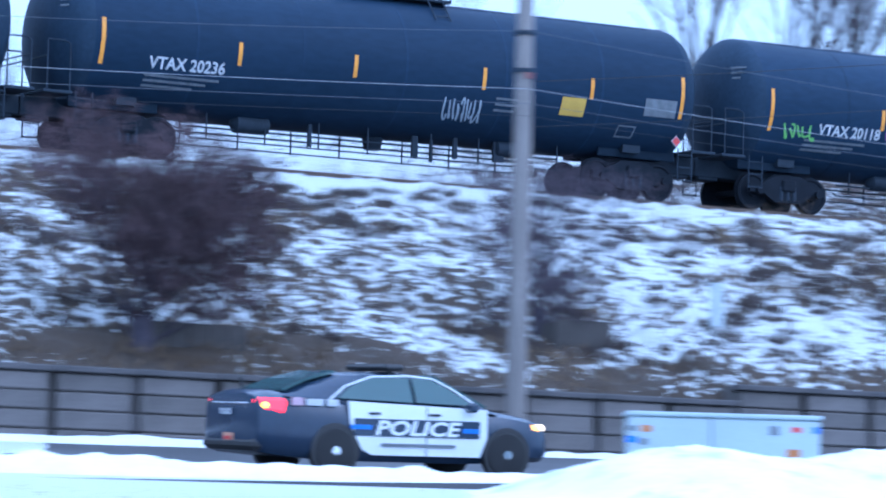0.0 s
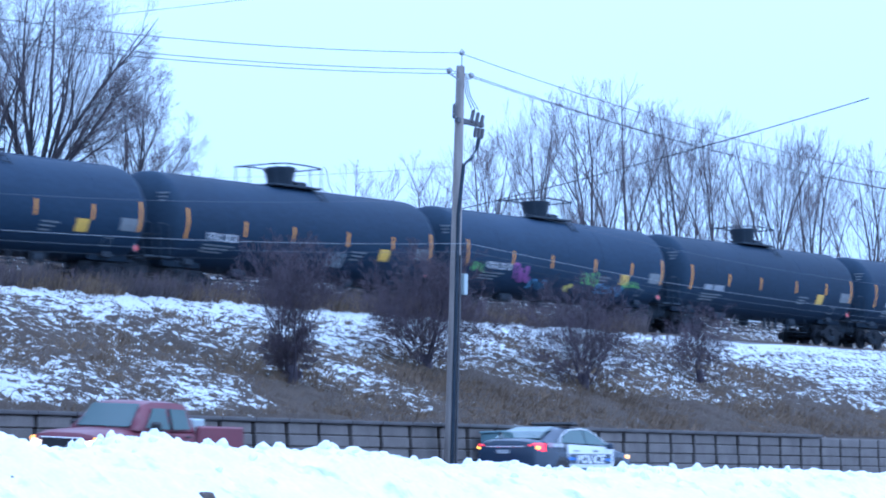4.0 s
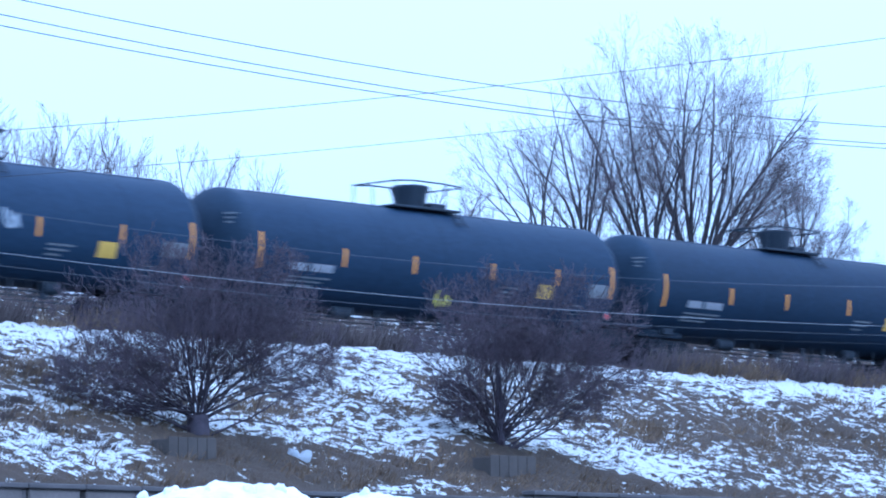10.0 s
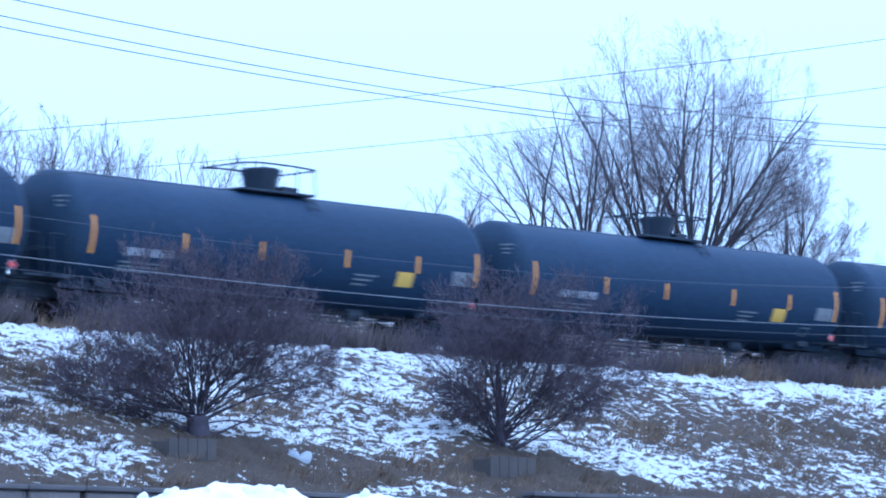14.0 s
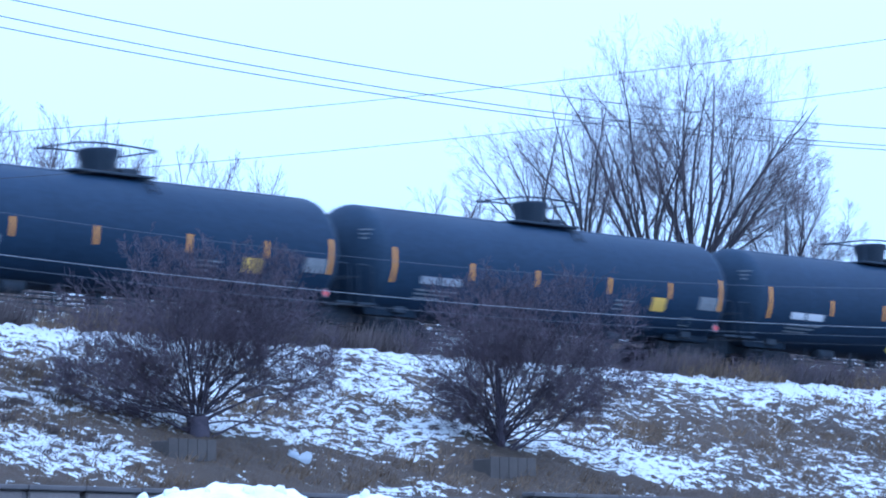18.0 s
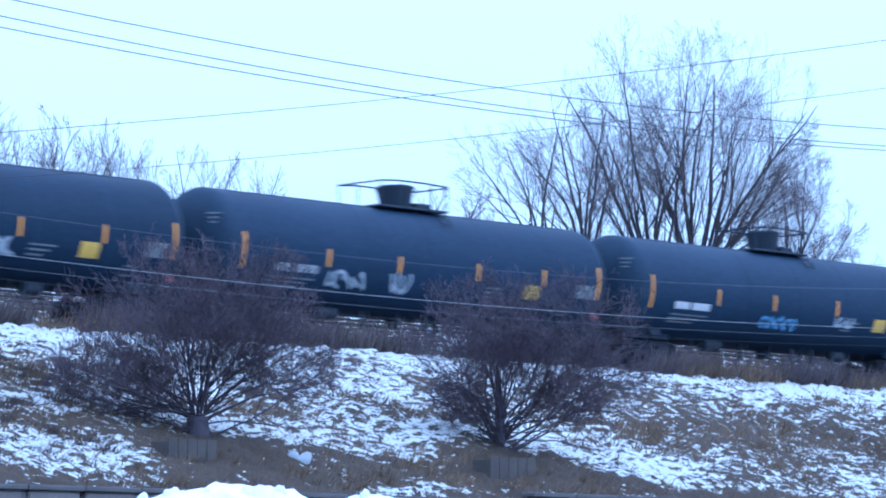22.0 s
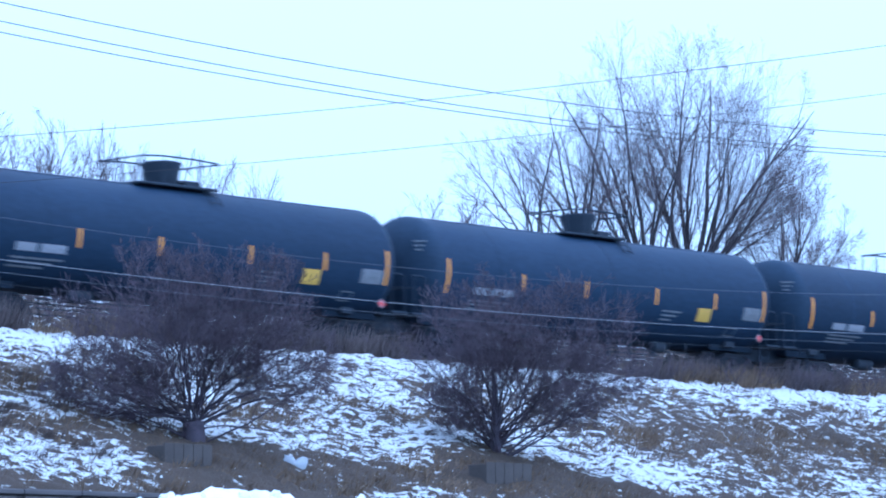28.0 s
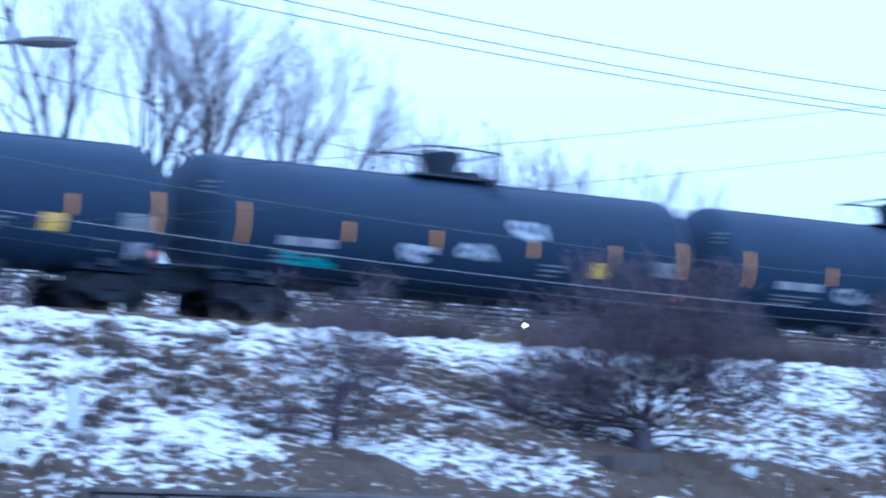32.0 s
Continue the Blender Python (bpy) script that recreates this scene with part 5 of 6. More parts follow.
def build_pole(x, height, lamp=False, lean=0.0):
    p = thing("utility_pole", "weathered grey timber utility pole" + (" with a street lamp" if lamp else " with fuses and cable"), "utility pole", "utility poles", pose(x - 0.117 * lean, POLE_Y + 0.187 * lean, 0.3, 0.85 * lean, 0.53 * lean, 0))
    top = height - 0.3
    n = 24
    rows = [(-0.5, 0.2), (0, 0.195)] + [(top * k / 6, 0.195 - 0.07 * k / 6) for k in range(1, 7)] + [(top + 0.03, 0.1)]
    part("shaft", Shape().lathe(rows, "z", n), POLEWOOD, p, smooth=True)
    part("top_pin", Shape().tube([(0.06, 0, top - 0.3), (0.06, 0, top + 0.42)], 0.02, 8), GALV, p)
    part("top_insulator", Shape().lathe([(top + 0.36, 0.05), (top + 0.4, 0.09), (top + 0.46, 0.09), (top + 0.5, 0.05), (top + 0.54, 0.04)], "z", 12, (0.06, 0, 0)), GALV, p, smooth=True)
    for s in (-1, 1):
        part("bracket", Shape().tube([(0, 0, top - 0.42), (s * 0.5, 0, top - 0.3), (s * 0.62, 0, top - 0.28)], 0.025, 8), GALV, p)
        part("insulator", Shape().lathe([(top - 0.26, 0.05), (top - 0.22, 0.09), (top - 0.14, 0.09), (top - 0.1, 0.04)], "z", 12, (s * 0.62, 0, 0)), GALV, p, smooth=True)
    if lamp:
        part("lamp_arm", Shape().tube([(0, 0, 9.2), (0.5, -0.3, 9.55), (1.6, -1.0, 9.75), (2.2, -1.4, 9.8)], 0.035, 8), DARKGEAR, p)
        part("lamp_head", Shape().loft([[(2.15 + a * 0.9, -1.4 - a * 0.55 + 0.17 * w * c, 9.8 + 0.1 * w * s) for c, s in [(math.cos(k * 0.7854), math.sin(k * 0.7854)) for k in range(8)]] for a, w in ((0, 0.35), (0.15, 0.9), (0.5, 1.15), (0.85, 0.95), (1.0, 0.4))]), DARKGEAR, p, "grey street lamp head", smooth=True)
        for z in (9.4, 8.0, 7.3):
            part("band", Shape().lathe([(z - 0.04, 0.17), (z - 0.04, 0.19), (z + 0.04, 0.19), (z + 0.04, 0.17)], "z", 20), IRON, p)
        part("reflector", Shape().box((0, -0.185, 7.2), (0.16, 0.02, 0.12), 0.01), ORANGEBAND, p)
    else:
        part("fuse_arm", Shape().box((0.5, -0.05, top - 1.62), (1.5, 0.13, 0.16), 0.01), DARKGEAR, p)
        for k in range(3):
            part("fuse_cutout", Shape().lathe([(-0.22, 0.03), (-0.2, 0.06), (0.17, 0.06), (0.2, 0.03)], "z", 10), DARKGEAR, p, smooth=True, m=pose(0.55 + 0.27 * k, -0.12, top - 1.42 - 0.05 * k, 0, 18, 0))
            part("arrester", Shape().lathe([(-0.16, 0.03), (-0.14, 0.055), (0.14, 0.055), (0.16, 0.03)], "z", 10), DARKGEAR, p, smooth=True, m=pose(0.7 + 0.2 * k, -0.14, top - 1.9, 0, 12, 0))
            part("jumper", Shape().tube([(0.15 + 0.1 * k, 0, top - 0.2), (0.35 + 0.12 * k, 0, top - 0.8), (0.6 + 0.2 * k, -0.05, top - 1.2)], 0.014, 6), WIREDARK, p)
        part("lightning_arrester", Shape().lathe([(top - 1.6, 0.04), (top - 1.55, 0.06), (top - 1.2, 0.06), (top - 1.15, 0.03)], "z", 10, (-0.36, -0.05, 0)), DARKGEAR, p, smooth=True)
        part("arrester_bracket", Shape().tube([(-0.42, -0.05, top - 1.45), (0, -0.05, top - 1.7)], 0.025, 6), GALV, p)
        part("cable_riser", Shape().tube([(1.0, -0.1, top - 1.95), (0.86, -0.12, top - 2.35), (0.5, -0.14, top - 2.72), (0.04, -0.17, top - 2.95), (-0.12, -0.13, top - 4.4), (-0.14, -0.14, 0.2)], 0.06, 8), IRON, p)
        part("riser_conduit", Shape().tube([(-0.03, -0.19, 7.0), (-0.04, -0.22, 0)], 0.04, 8), DARKGEAR, p, "dark steel riser pipe")
        part("meter_box", Shape().box((0.3, -0.12, 6.15), (0.2, 0.18, 0.62), 0.02), CABINET, p, "small white box")
    return p


build_pole(POLE_A, 13.0, True)
build_pole(POLE_B + 0.1, 12.95, lean=2.7)
build_pole(POLE_C, 12.95)


def wire(a, b, sag, r, material, label):
    a, b = Vector(a), Vector(b)
    n = 24
    pts = [a.lerp(b, k / n) - Vector((0, 0, 4 * sag * (k / n) * (1 - k / n))) for k in range(n + 1)]
    solid("overhead_wire", Shape().tube(pts, r, 6), material, label, "wire", "overhead wires", smooth=True)


WIREMID = surface("dull_grey_wire", (0.11, 0.12, 0.14), (0.08, 0.085, 0.1), 2, 20, 0.6, bump=0)
DARKW, PALEW = "thin dark overhead wire sagging between the poles", "pale bare wire strung between the poles"
for (za, zb, sag, dx, dy) in ((12.95, 13.35, 1.31, 0.06, 0), (12.64, 12.79, 1.3, -0.6, 0), (12.22, 12.78, 1.21, 0.6, 0.1)):
    wire((POLE_A + dx, POLE_Y + dy, za), (POLE_B + dx, POLE_Y + dy, zb), sag, 0.0112, WIREDARK, DARKW)
    wire((POLE_B + dx, POLE_Y + dy, zb), (POLE_C + dx, POLE_Y + dy, zb - 0.4), 1.2, 0.0112, WIREDARK, DARKW)
    wire((POLE_A - 57 + dx, POLE_Y + dy, za), (POLE_A + dx, POLE_Y + dy, za), 1.2, 0.0112, WIREDARK, DARKW)
for za, zb, sag, r, mt in ((7.25, 7.62, 0.84, 0.0058, WIREPALE), (6.98, 7.38, 0.84, 0.0046, WIREMID), (6.75, 7.15, 0.84, 0.0036, WIREDARK), (8.32, 9.0, 1.22, 0.0038, WIREMID)):
    wire((POLE_A, POLE_Y - 0.2, za), (POLE_B, POLE_Y - 0.2, zb), sag, r, mt, PALEW if mt is WIREPALE else DARKW)
    wire((POLE_A - 57, POLE_Y - 0.2, za - 0.1), (POLE_A, POLE_Y - 0.2, za), sag, r, mt, PALEW if mt is WIREPALE else DARKW)
    wire((POLE_B, POLE_Y - 0.2, zb), (POLE_C, POLE_Y - 0.2, zb), sag, r, mt, PALEW if mt is WIREPALE else DARKW)
wire((POLE_A, POLE_Y, 10.13), (100.7, 100, 15.37), 0.1, 0.0095, WIREDARK, DARKW)
wire((POLE_A, POLE_Y, 7.4), (60, 35, 10.9), 0.54, 0.006, WIREDARK, DARKW)
wire((POLE_A, POLE_Y, 6.56), (60, 35, 9.95), 0.5, 0.005, WIREDARK, DARKW)
wire((POLE_B, POLE_Y, 9.94), (137.6, 100, 16.1), 0.1, 0.0065, WIREDARK, DARKW)
wire((POLE_B, POLE_Y, 8.67), (85, 40, 10.0), 0.1, 0.014, WIREDARK, DARKW)

# ---- vehicles ----
NAVY = surface("dark_navy_car_paint", (0.021, 0.037, 0.07), (0.015, 0.026, 0.051), 1, 10, 0.25, bump=0, spec=0.6)
WHITECAR = surface("white_car_paint", (0.75, 0.77, 0.78), (0.68, 0.7, 0.72), 1, 10, 0.25, bump=0)
TRUCKRED = surface("dull_red_truck_paint", (0.16, 0.025, 0.045), (0.115, 0.018, 0.033), 1, 12, 0.35, bump=0)
RUBBER = surface("tyre_rubber", (0.025, 0.025, 0.026), (0.015, 0.015, 0.016), 5, 40, 0.85)
TRIM = surface("black_plastic_trim", (0.03, 0.03, 0.032), (0.02, 0.02, 0.021), 5, 40, 0.6, bump=0.05)
# the plate lamp's amber glow is painted into the plate's colour
PLATELIT = surface("amber_lit_plate", (0.62, 0.33, 0.2), (0.48, 0.24, 0.15), 8, 40, 0.5, bump=0)
FLAGTINT = surface("faded_red_decal", (0.55, 0.4, 0.45), (0.4, 0.26, 0.34), 9, 40, 0.5, bump=0)
HUB = surface("steel_wheel_paint", (0.022, 0.023, 0.026), (0.015, 0.0155, 0.018), 5, 40, 0.5, 0.3)
CHROME = surface("chrome", (0.75, 0.76, 0.78), (0.65, 0.66, 0.68), 5, 40, 0.15, 1.0, bump=0)
GLASS = window_glass("car_glass", (0.085, 0.15, 0.155))
TAIL = glow("lit_red_tail_lamp", (0.95, 0.02, 0.03), 3.2)
BRAKE = glow("lit_orange_brake_lamp", (1.0, 0.42, 0.03), 6.0)
HEADLAMP = glow("lit_head_lamp", (1.0, 0.74, 0.42), 2.6)
AMBER = glow("lit_amber_marker", (1.0, 0.4, 0.05), 4.0)
BLUE = surface("blue_livery", (0.05, 0.2, 0.7), (0.04, 0.15, 0.55), 4, 30, 0.4, bump=0)


def car_ring(x, w, z0, z1, crown=0.0, inset=0.0):
    """A cross-section of a body: w half width, from z0 up to z1, with rounded shoulders."""
    h = z1 - z0
    right = [(w * 0.86, z0), (w * 0.97, z0 + 0.12 * h), (w, z0 + 0.4 * h), (w * 0.985, z0 + 0.7 * h), (w * 0.93 - inset, z1 - 0.1 * h), (w * 0.8 - inset, z1 - 0.02 * h), (w * 0.4, z1 + crown)]
    return [(x, y, z) for y, z in right] + [(x, -y, z) for y, z in right[::-1]]


def wheel(parent, x, y, r, width, cap=True):
    """A tyre on a rim; its axle lies along y."""
    s = math.copysign(1, y)
    w = part("wheel", Shape().lathe([(-width / 2, r * 0.62), (-width / 2 * 0.9, r * 0.93), (-width / 3, r), (width / 3, r), (width / 2 * 0.9, r * 0.93), (width / 2, r * 0.62)], "y", 28), RUBBER, parent, "black tyre", smooth=True, m=pose(x, y, r))
    part("rim", Shape().lathe([(s * width * 0.3, r * 0.64), (s * width * 0.44, r * 0.62), (s * width * 0.36, r * 0.45), (s * width * 0.4, r * 0.2), (s * width * 0.42, 0.01)], "y", 24), HUB, w, smooth=True)
    for k in range(5):
        a = 6.2832 * k / 5
        part("rim_slot", Shape().box((math.cos(a) * r * 0.42, s * width * 0.41, math.sin(a) * r * 0.42), (0.06, 0.02, 0.06), 0.01), TRIM, w)
    if cap:
        part("hub_cap", Shape().lathe([(s * width * 0.4, 0.085), (s * width * 0.52, 0.07), (s * width * 0.55, 0.01)], "y", 16), CHROME, w, "small bright hub cap", smooth=True)
    return w


def build_police_car():
    """Nose towards +x; origin on the road under the middle."""
    car = thing("police_car", "dark navy and white police sedan with a roof light bar", "police car")
    st = [(-2.58, 0.74, 0.42, 0.98), (-2.53, 0.87, 0.33, 1.15), (-2.35, 0.93, 0.28, 1.21), (-1.6, 0.955, 0.22, 1.19), (-0.8, 0.96, 0.2, 1.1), (0.3, 0.96, 0.2, 1.05), (1.0, 0.955, 0.2, 1.05), (1.7, 0.94, 0.22, 1.0), (2.2, 0.915, 0.24, 0.93), (2.45, 0.87, 0.26, 0.85), (2.56, 0.76, 0.3, 0.74), (2.6, 0.6, 0.4, 0.62)]
    body = Shape().loft([car_ring(x, w, a, b, 0.03) for x, w, a, b in st])
    part("body", body, NAVY, car, smooth=True)
    gh = [(-2.1, 0.76, 1.14, 1.2), (-1.6, 0.74, 1.12, 1.38), (-1.1, 0.71, 1.06, 1.52), (-0.6, 0.68, 1.02, 1.55), (0.0, 0.67, 1.02, 1.57), (0.45, 0.68, 1.02, 1.53), (0.95, 0.72, 1.0, 1.33), (1.45, 0.76, 0.98, 1.07), (1.6, 0.77, 0.96, 1.0)]
    part("cabin", Shape().loft([[(x, y * s, z) for s, y, z in ((1, w + 0.12, a), (1, w + 0.03, a + (b - a) * 0.55), (1, w - 0.1, b - 0.04), (1, w * 0.5, b), (-1, w * 0.5, b), (-1, w - 0.1, b - 0.04), (-1, w + 0.03, a + (b - a) * 0.55), (-1, w + 0.12, a))] for x, w, a, b in gh]), NAVY, car, smooth=True)
    rear = [(-2.04, 0.68, 1.225), (-1.62, 0.62, 1.395), (-1.1, 0.56, 1.53), (-1.1, -0.56, 1.53), (-1.62, -0.62, 1.395), (-2.04, -0.68, 1.225)]
    part("rear_window", Shape().plate(rear, (-0.01, 0, 0.03)), GLASS, car, "pale reflecting rear window")
    part("windscreen", Shape().plate([(1.5, 0.66, 1.06), (0.62, 0.54, 1.51), (0.62, -0.54, 1.51), (1.5, -0.66, 1.06)], (0.012, 0, 0.03)), GLASS, car)
    for s in (1, -1):
        def side(x, z):
            return (x, s * (0.875 - 0.24 * max(0.0, (z - 1.03)) / 0.5), z)
        th = (0, s * 0.012, 0.003)
        for nm, pts in (("rear_door", [(-0.95, 0.38), (-0.78, 0.3), (0.16, 0.3), (0.16, 1.06), (-1.2, 1.1), (-1.16, 0.75)]), ("front_door", [(0.18, 0.3), (1.12, 0.3), (1.24, 0.6), (1.24, 1.03), (0.18, 1.06)])):
            prof = [(x + 0.13, s * (0.965 - 0.05 * abs(z - 0.62) ** 1.2), z) for x, z in pts]
            d = part(nm, Shape().plate(prof, th), WHITECAR, car, "white painted door")
            hx = pts[0][0] + 0.12 if nm == "front_door" else -0.75
            part("door_handle", Shape().box((hx + 0.13, s * 0.985, 0.93), (0.2, 0.03, 0.035), 0.01), TRIM, d)
        for nm, pts in (("rear_side_window", [(-1.2, 1.13), (0.1, 1.1), (0.1, 1.47), (-0.55, 1.45), (-0.95, 1.31)]), ("front_side_window", [(0.16, 1.1), (1.18, 1.08), (0.75, 1.33), (0.5, 1.45), (0.16, 1.47)])):
            part(nm, Shape().plate([side(x, z) for x, z in pts], (0, s * 0.03, 0.01)), GLASS, car)
        part("window_divider", Shape().tube([side(-0.62, 1.1), side(-0.55, 1.46)], 0.026, 6), TRIM, car)
        part("window_trim", Shape().tube([(p[0], p[1] + s * 0.03, p[2]) for p in (side(-1.34, 1.12), side(-1.02, 1.33), side(-0.55, 1.48), side(0.1, 1.51), side(0.52, 1.48), side(0.82, 1.34), side(1.25, 1.08))], 0.016, 6), WHITECAR, car, "pale roof-line trim")
        part("stripe", Shape().box((0.13, s * 0.978, 0.72), (2.2, 0.012, 0.26), 0.004), NAVY, car)
        part("blue_stripe", Shape().box((-0.85, s * 0.985, 0.72), (0.36, 0.012, 0.07), 0.004), BLUE, car)
        part("blue_stripe", Shape().box((1.08, s * 0.985, 0.7), (0.3, 0.012, 0.07), 0.004), BLUE, car)
        part("fender_flag", Shape().box((-1.93, s * 0.95, 1.07), (0.2, 0.02, 0.12), 0.004), FLAGTINT, car, "small pale red flag patch")
        for lx, lw in ((-1.64, 0.28), (-1.34, 0.2)):
            part("fender_bar", Shape().box((lx, s * 0.955, 1.065), (lw, 0.02, 0.1), 0.004), STENCIL, car)
        part("sill_lettering", Shape().box((0.15, s * 0.985, 0.46), (1.3, 0.012, 0.05), 0.004), FADED, car)
        part("mirror", Shape().box((1.05, s * 1.04, 1.06), (0.14, 0.22, 0.15), 0.04), NAVY, car)
        part("tail_lamp", Shape().loft([[(x, s * y, z) for z, x, y in ((0.9, xa, ya), (0.94, xa - 0.035, ya + 0.012), (1.07, xa - 0.03, ya + 0.012), (1.11, xa, ya), (1.0, xa + 0.1, ya - 0.06))] for xa, ya in ((-2.5, 0.6), (-2.52, 0.7), (-2.48, 0.8), (-2.38, 0.885), (-2.16, 0.94))]), TAIL, car, "lit red tail lamp")
        part("brake_lamp", Shape().box((-2.42, s * 0.86, 1.0), (0.09, 0.14, 0.09), 0.03, Matrix.Rotation(radians(s * 40), 3, "Z")), BRAKE, car, "glowing brake lamp")
        part("head_lamp", Shape().box((2.4, s * 0.7, 0.78), (0.26, 0.24, 0.12), 0.04, Matrix.Rotation(radians(s * 24), 3, "Z")), HEADLAMP, car, "lit head lamp")
        part("turn_lamp", Shape().box((2.3, s * 0.85, 0.78), (0.16, 0.06, 0.09), 0.02), AMBER, car)
        for x in (-1.27, 1.74):
            part("wheel_arch", Shape().lathe([(s * 0.9 - 0.06, 0.41), (s * 0.9 + 0.065, 0.41), (s * 0.9 + 0.065, 0.05)], "y", 28, (x, 0, 0.36)), TRIM, car, smooth=True)
            wheel(car, x, s * 0.88, 0.35, 0.23)
    me = flat_text("POLICE", 0.3)
    for v in me.vertices:
        v.co.x = v.co.x * 1.48 + 0.3 * v.co.y
    me.materials.append(WHITECAR)
    part("lettering", me, WHITECAR, car, "white block lettering", m=pose(-0.62, -0.99, 0.615, 90, 0, 0))
    me2 = flat_text("POLICE", 0.11)
    me2.materials.append(STENCIL)
    part("rear_lettering", me2, STENCIL, car, m=pose(-2.612, 0.25, 0.86, 90, 0, -90))
    part("trunk_trim", Shape().box((-2.56, 0, 1.02), (0.05, 1.15, 0.03), 0.008), CHROME, car)
    part("number_plate", Shape().box((-2.585, -0.0, 0.5), (0.02, 0.3, 0.15), 0.005), PLATELIT, car, "amber-lit number plate")
    part("plate_bar", Shape().box((-2.6, 0.0, 0.5), (0.01, 0.22, 0.05), 0.002), RED, car)
    part("bumper", Shape().box((-2.5, 0, 0.42), (0.22, 1.7, 0.2), 0.07), TRIM, car)
    bar = part("light_bar", Shape().box((-0.1, 0, 1.635), (0.34, 1.3, 0.1), 0.04), TRIM, car, "dark roof light bar")
    for y in (-0.38, 0.38):
        part("light_bar_lens", Shape().box((-0.1, y, 1.635), (0.34, 0.32, 0.075), 0.03), TRIM, bar)
        part("light_bar_foot", Shape().box((-0.1, y * 1.2, 1.55), (0.1, 0.08, 0.06), 0.01), TRIM, bar)
    part("antenna", Shape().tube([(-2.15, 0.4, 1.18), (-2.2, 0.4, 1.42)], 0.03, 6), TRIM, car)
    part("high_brake_lamp", Shape().box((-1.18, 0, 1.525), (0.04, 0.4, 0.03), 0.01), RED, car)
    car.scale = (1.03, 1.03, 1.03)
    return car


def build_pickup():
    """Nose towards -x; origin on the road under the middle."""
    t = thing("pickup_truck", "dull red crew-cab pickup truck with lit head lamps", "pickup truck")
    hood = [(-2.8, 0.86, 0.55, 1.0), (-2.72, 0.94, 0.5, 1.12), (-2.4, 0.98, 0.48, 1.2), (-1.6, 1.0, 0.46, 1.24), (-1.2, 1.0, 0.46, 1.26)]
    part("front_body", Shape().loft([car_ring(x, w, a, b, 0.03) for x, w, a, b in hood]), TRUCKRED, t, smooth=True)
    part("cab_body", Shape().loft([car_ring(x, 1.0, 0.46, 1.27, 0.0) for x in (-1.2, 0.0, 1.0)]), TRUCKRED, t, smooth=True)
    roof = [(-1.35, 0.86, 1.24, 1.27), (-1.1, 0.83, 1.24, 1.6), (-0.8, 0.77, 1.24, 1.86), (-0.5, 0.74, 1.24, 1.93), (0.5, 0.74, 1.24, 1.93), (0.85, 0.76, 1.24, 1.88), (1.0, 0.8, 1.24, 1.3)]
    part("cab_roof", Shape().loft([[(x, y * s, z) for s, y, z in ((1, w + 0.12, a), (1, w + 0.05, a + (b - a) * 0.55), (1, w - 0.06, b - 0.04), (1, w * 0.5, b), (-1, w * 0.5, b), (-1, w - 0.06, b - 0.04), (-1, w + 0.05, a + (b - a) * 0.55), (-1, w + 0.12, a))] for x, w, a, b in roof]), TRUCKRED, t, smooth=True)
    bed = Shape()
    for s in (1, -1):
        bed.box((1.95, s * 0.94, 0.92), (1.85, 0.12, 0.92), 0.04)
    bed.box((2.84, 0, 0.92), (0.1, 1.9, 0.9), 0.03).box((1.95, 0, 0.6), (1.85, 1.8, 0.1), 0.01)
    part("cargo_bed", bed, TRUCKRED, t)
    part("toolbox", Shape().box((1.3, 0.0, 1.38), (0.5, 1.6, 0.34), 0.04), CABINET, t, "white cargo box")
    part("windscreen", Shape().plate([(-1.33, 0.76, 1.3), (-0.86, 0.66, 1.82), (-0.86, -0.66, 1.82), (-1.33, -0.76, 1.3)], (-0.015, 0, 0.03)), GLASS, t, "pale reflecting windscreen")
    for s in (1, -1):
        def side(x, z):
            return (x, s * (0.93 - 0.2 * (z - 1.25) / 0.6), z)
        part("front_side_window", Shape().plate([side(x, z) for x, z in ((-0.92, 1.3), (-0.02, 1.28), (-0.02, 1.76), (-0.5, 1.76))], (0, s * 0.03, 0)), GLASS, t)
        part("rear_side_window", Shape().plate([side(x, z) for x, z in ((0.12, 1.28), (0.78, 1.3), (0.74, 1.74), (0.12, 1.76))], (0, s * 0.03, 0)), GLASS, t)
        for x in (-0.1, 0.62):
            part("door_handle", Shape().box((x, s * 1.01, 1.12), (0.18, 0.03, 0.05), 0.01), TRIM, t)
        for x in (-0.95, 0.04, 0.92):
            part("door_seam", Shape().box((x, s * 1.0, 0.9), (0.015, 0.02, 0.7), 0), TRIM, t)
        part("mirror", Shape().box((-0.85, s * 1.16, 1.33), (0.14, 0.28, 0.24), 0.05), TRIM, t, "large black door mirror")
        part("head_lamp", Shape().box((-2.74, s * 0.74, 0.9), (0.16, 0.36, 0.2), 0.05), HEADLAMP, t, "lit head lamp")
        part("turn_lamp", Shape().box((-2.66, s * 0.9, 1.02), (0.16, 0.12, 0.08), 0.02), AMBER, t, "amber turn lamp")
        part("tail_lamp", Shape().box((2.88, s * 0.88, 1.06), (0.06, 0.16, 0.3), 0.02), TAIL, t, "lit red tail lamp")
        for x in (-1.85, 1.85):
            part("wheel_arch", Shape().lathe([(s * 0.95 - 0.08, 0.47), (s * 0.95 + 0.062, 0.47), (s * 0.95 + 0.062, 0.05)], "y", 28, (x, 0, 0.42)), TRIM, t, smooth=True)
            wheel(t, x, s * 0.92, 0.4, 0.27)
    g = part("grille", Shape().box((-2.8, 0, 0.88), (0.08, 1.1, 0.3), 0.03), TRIM, t)
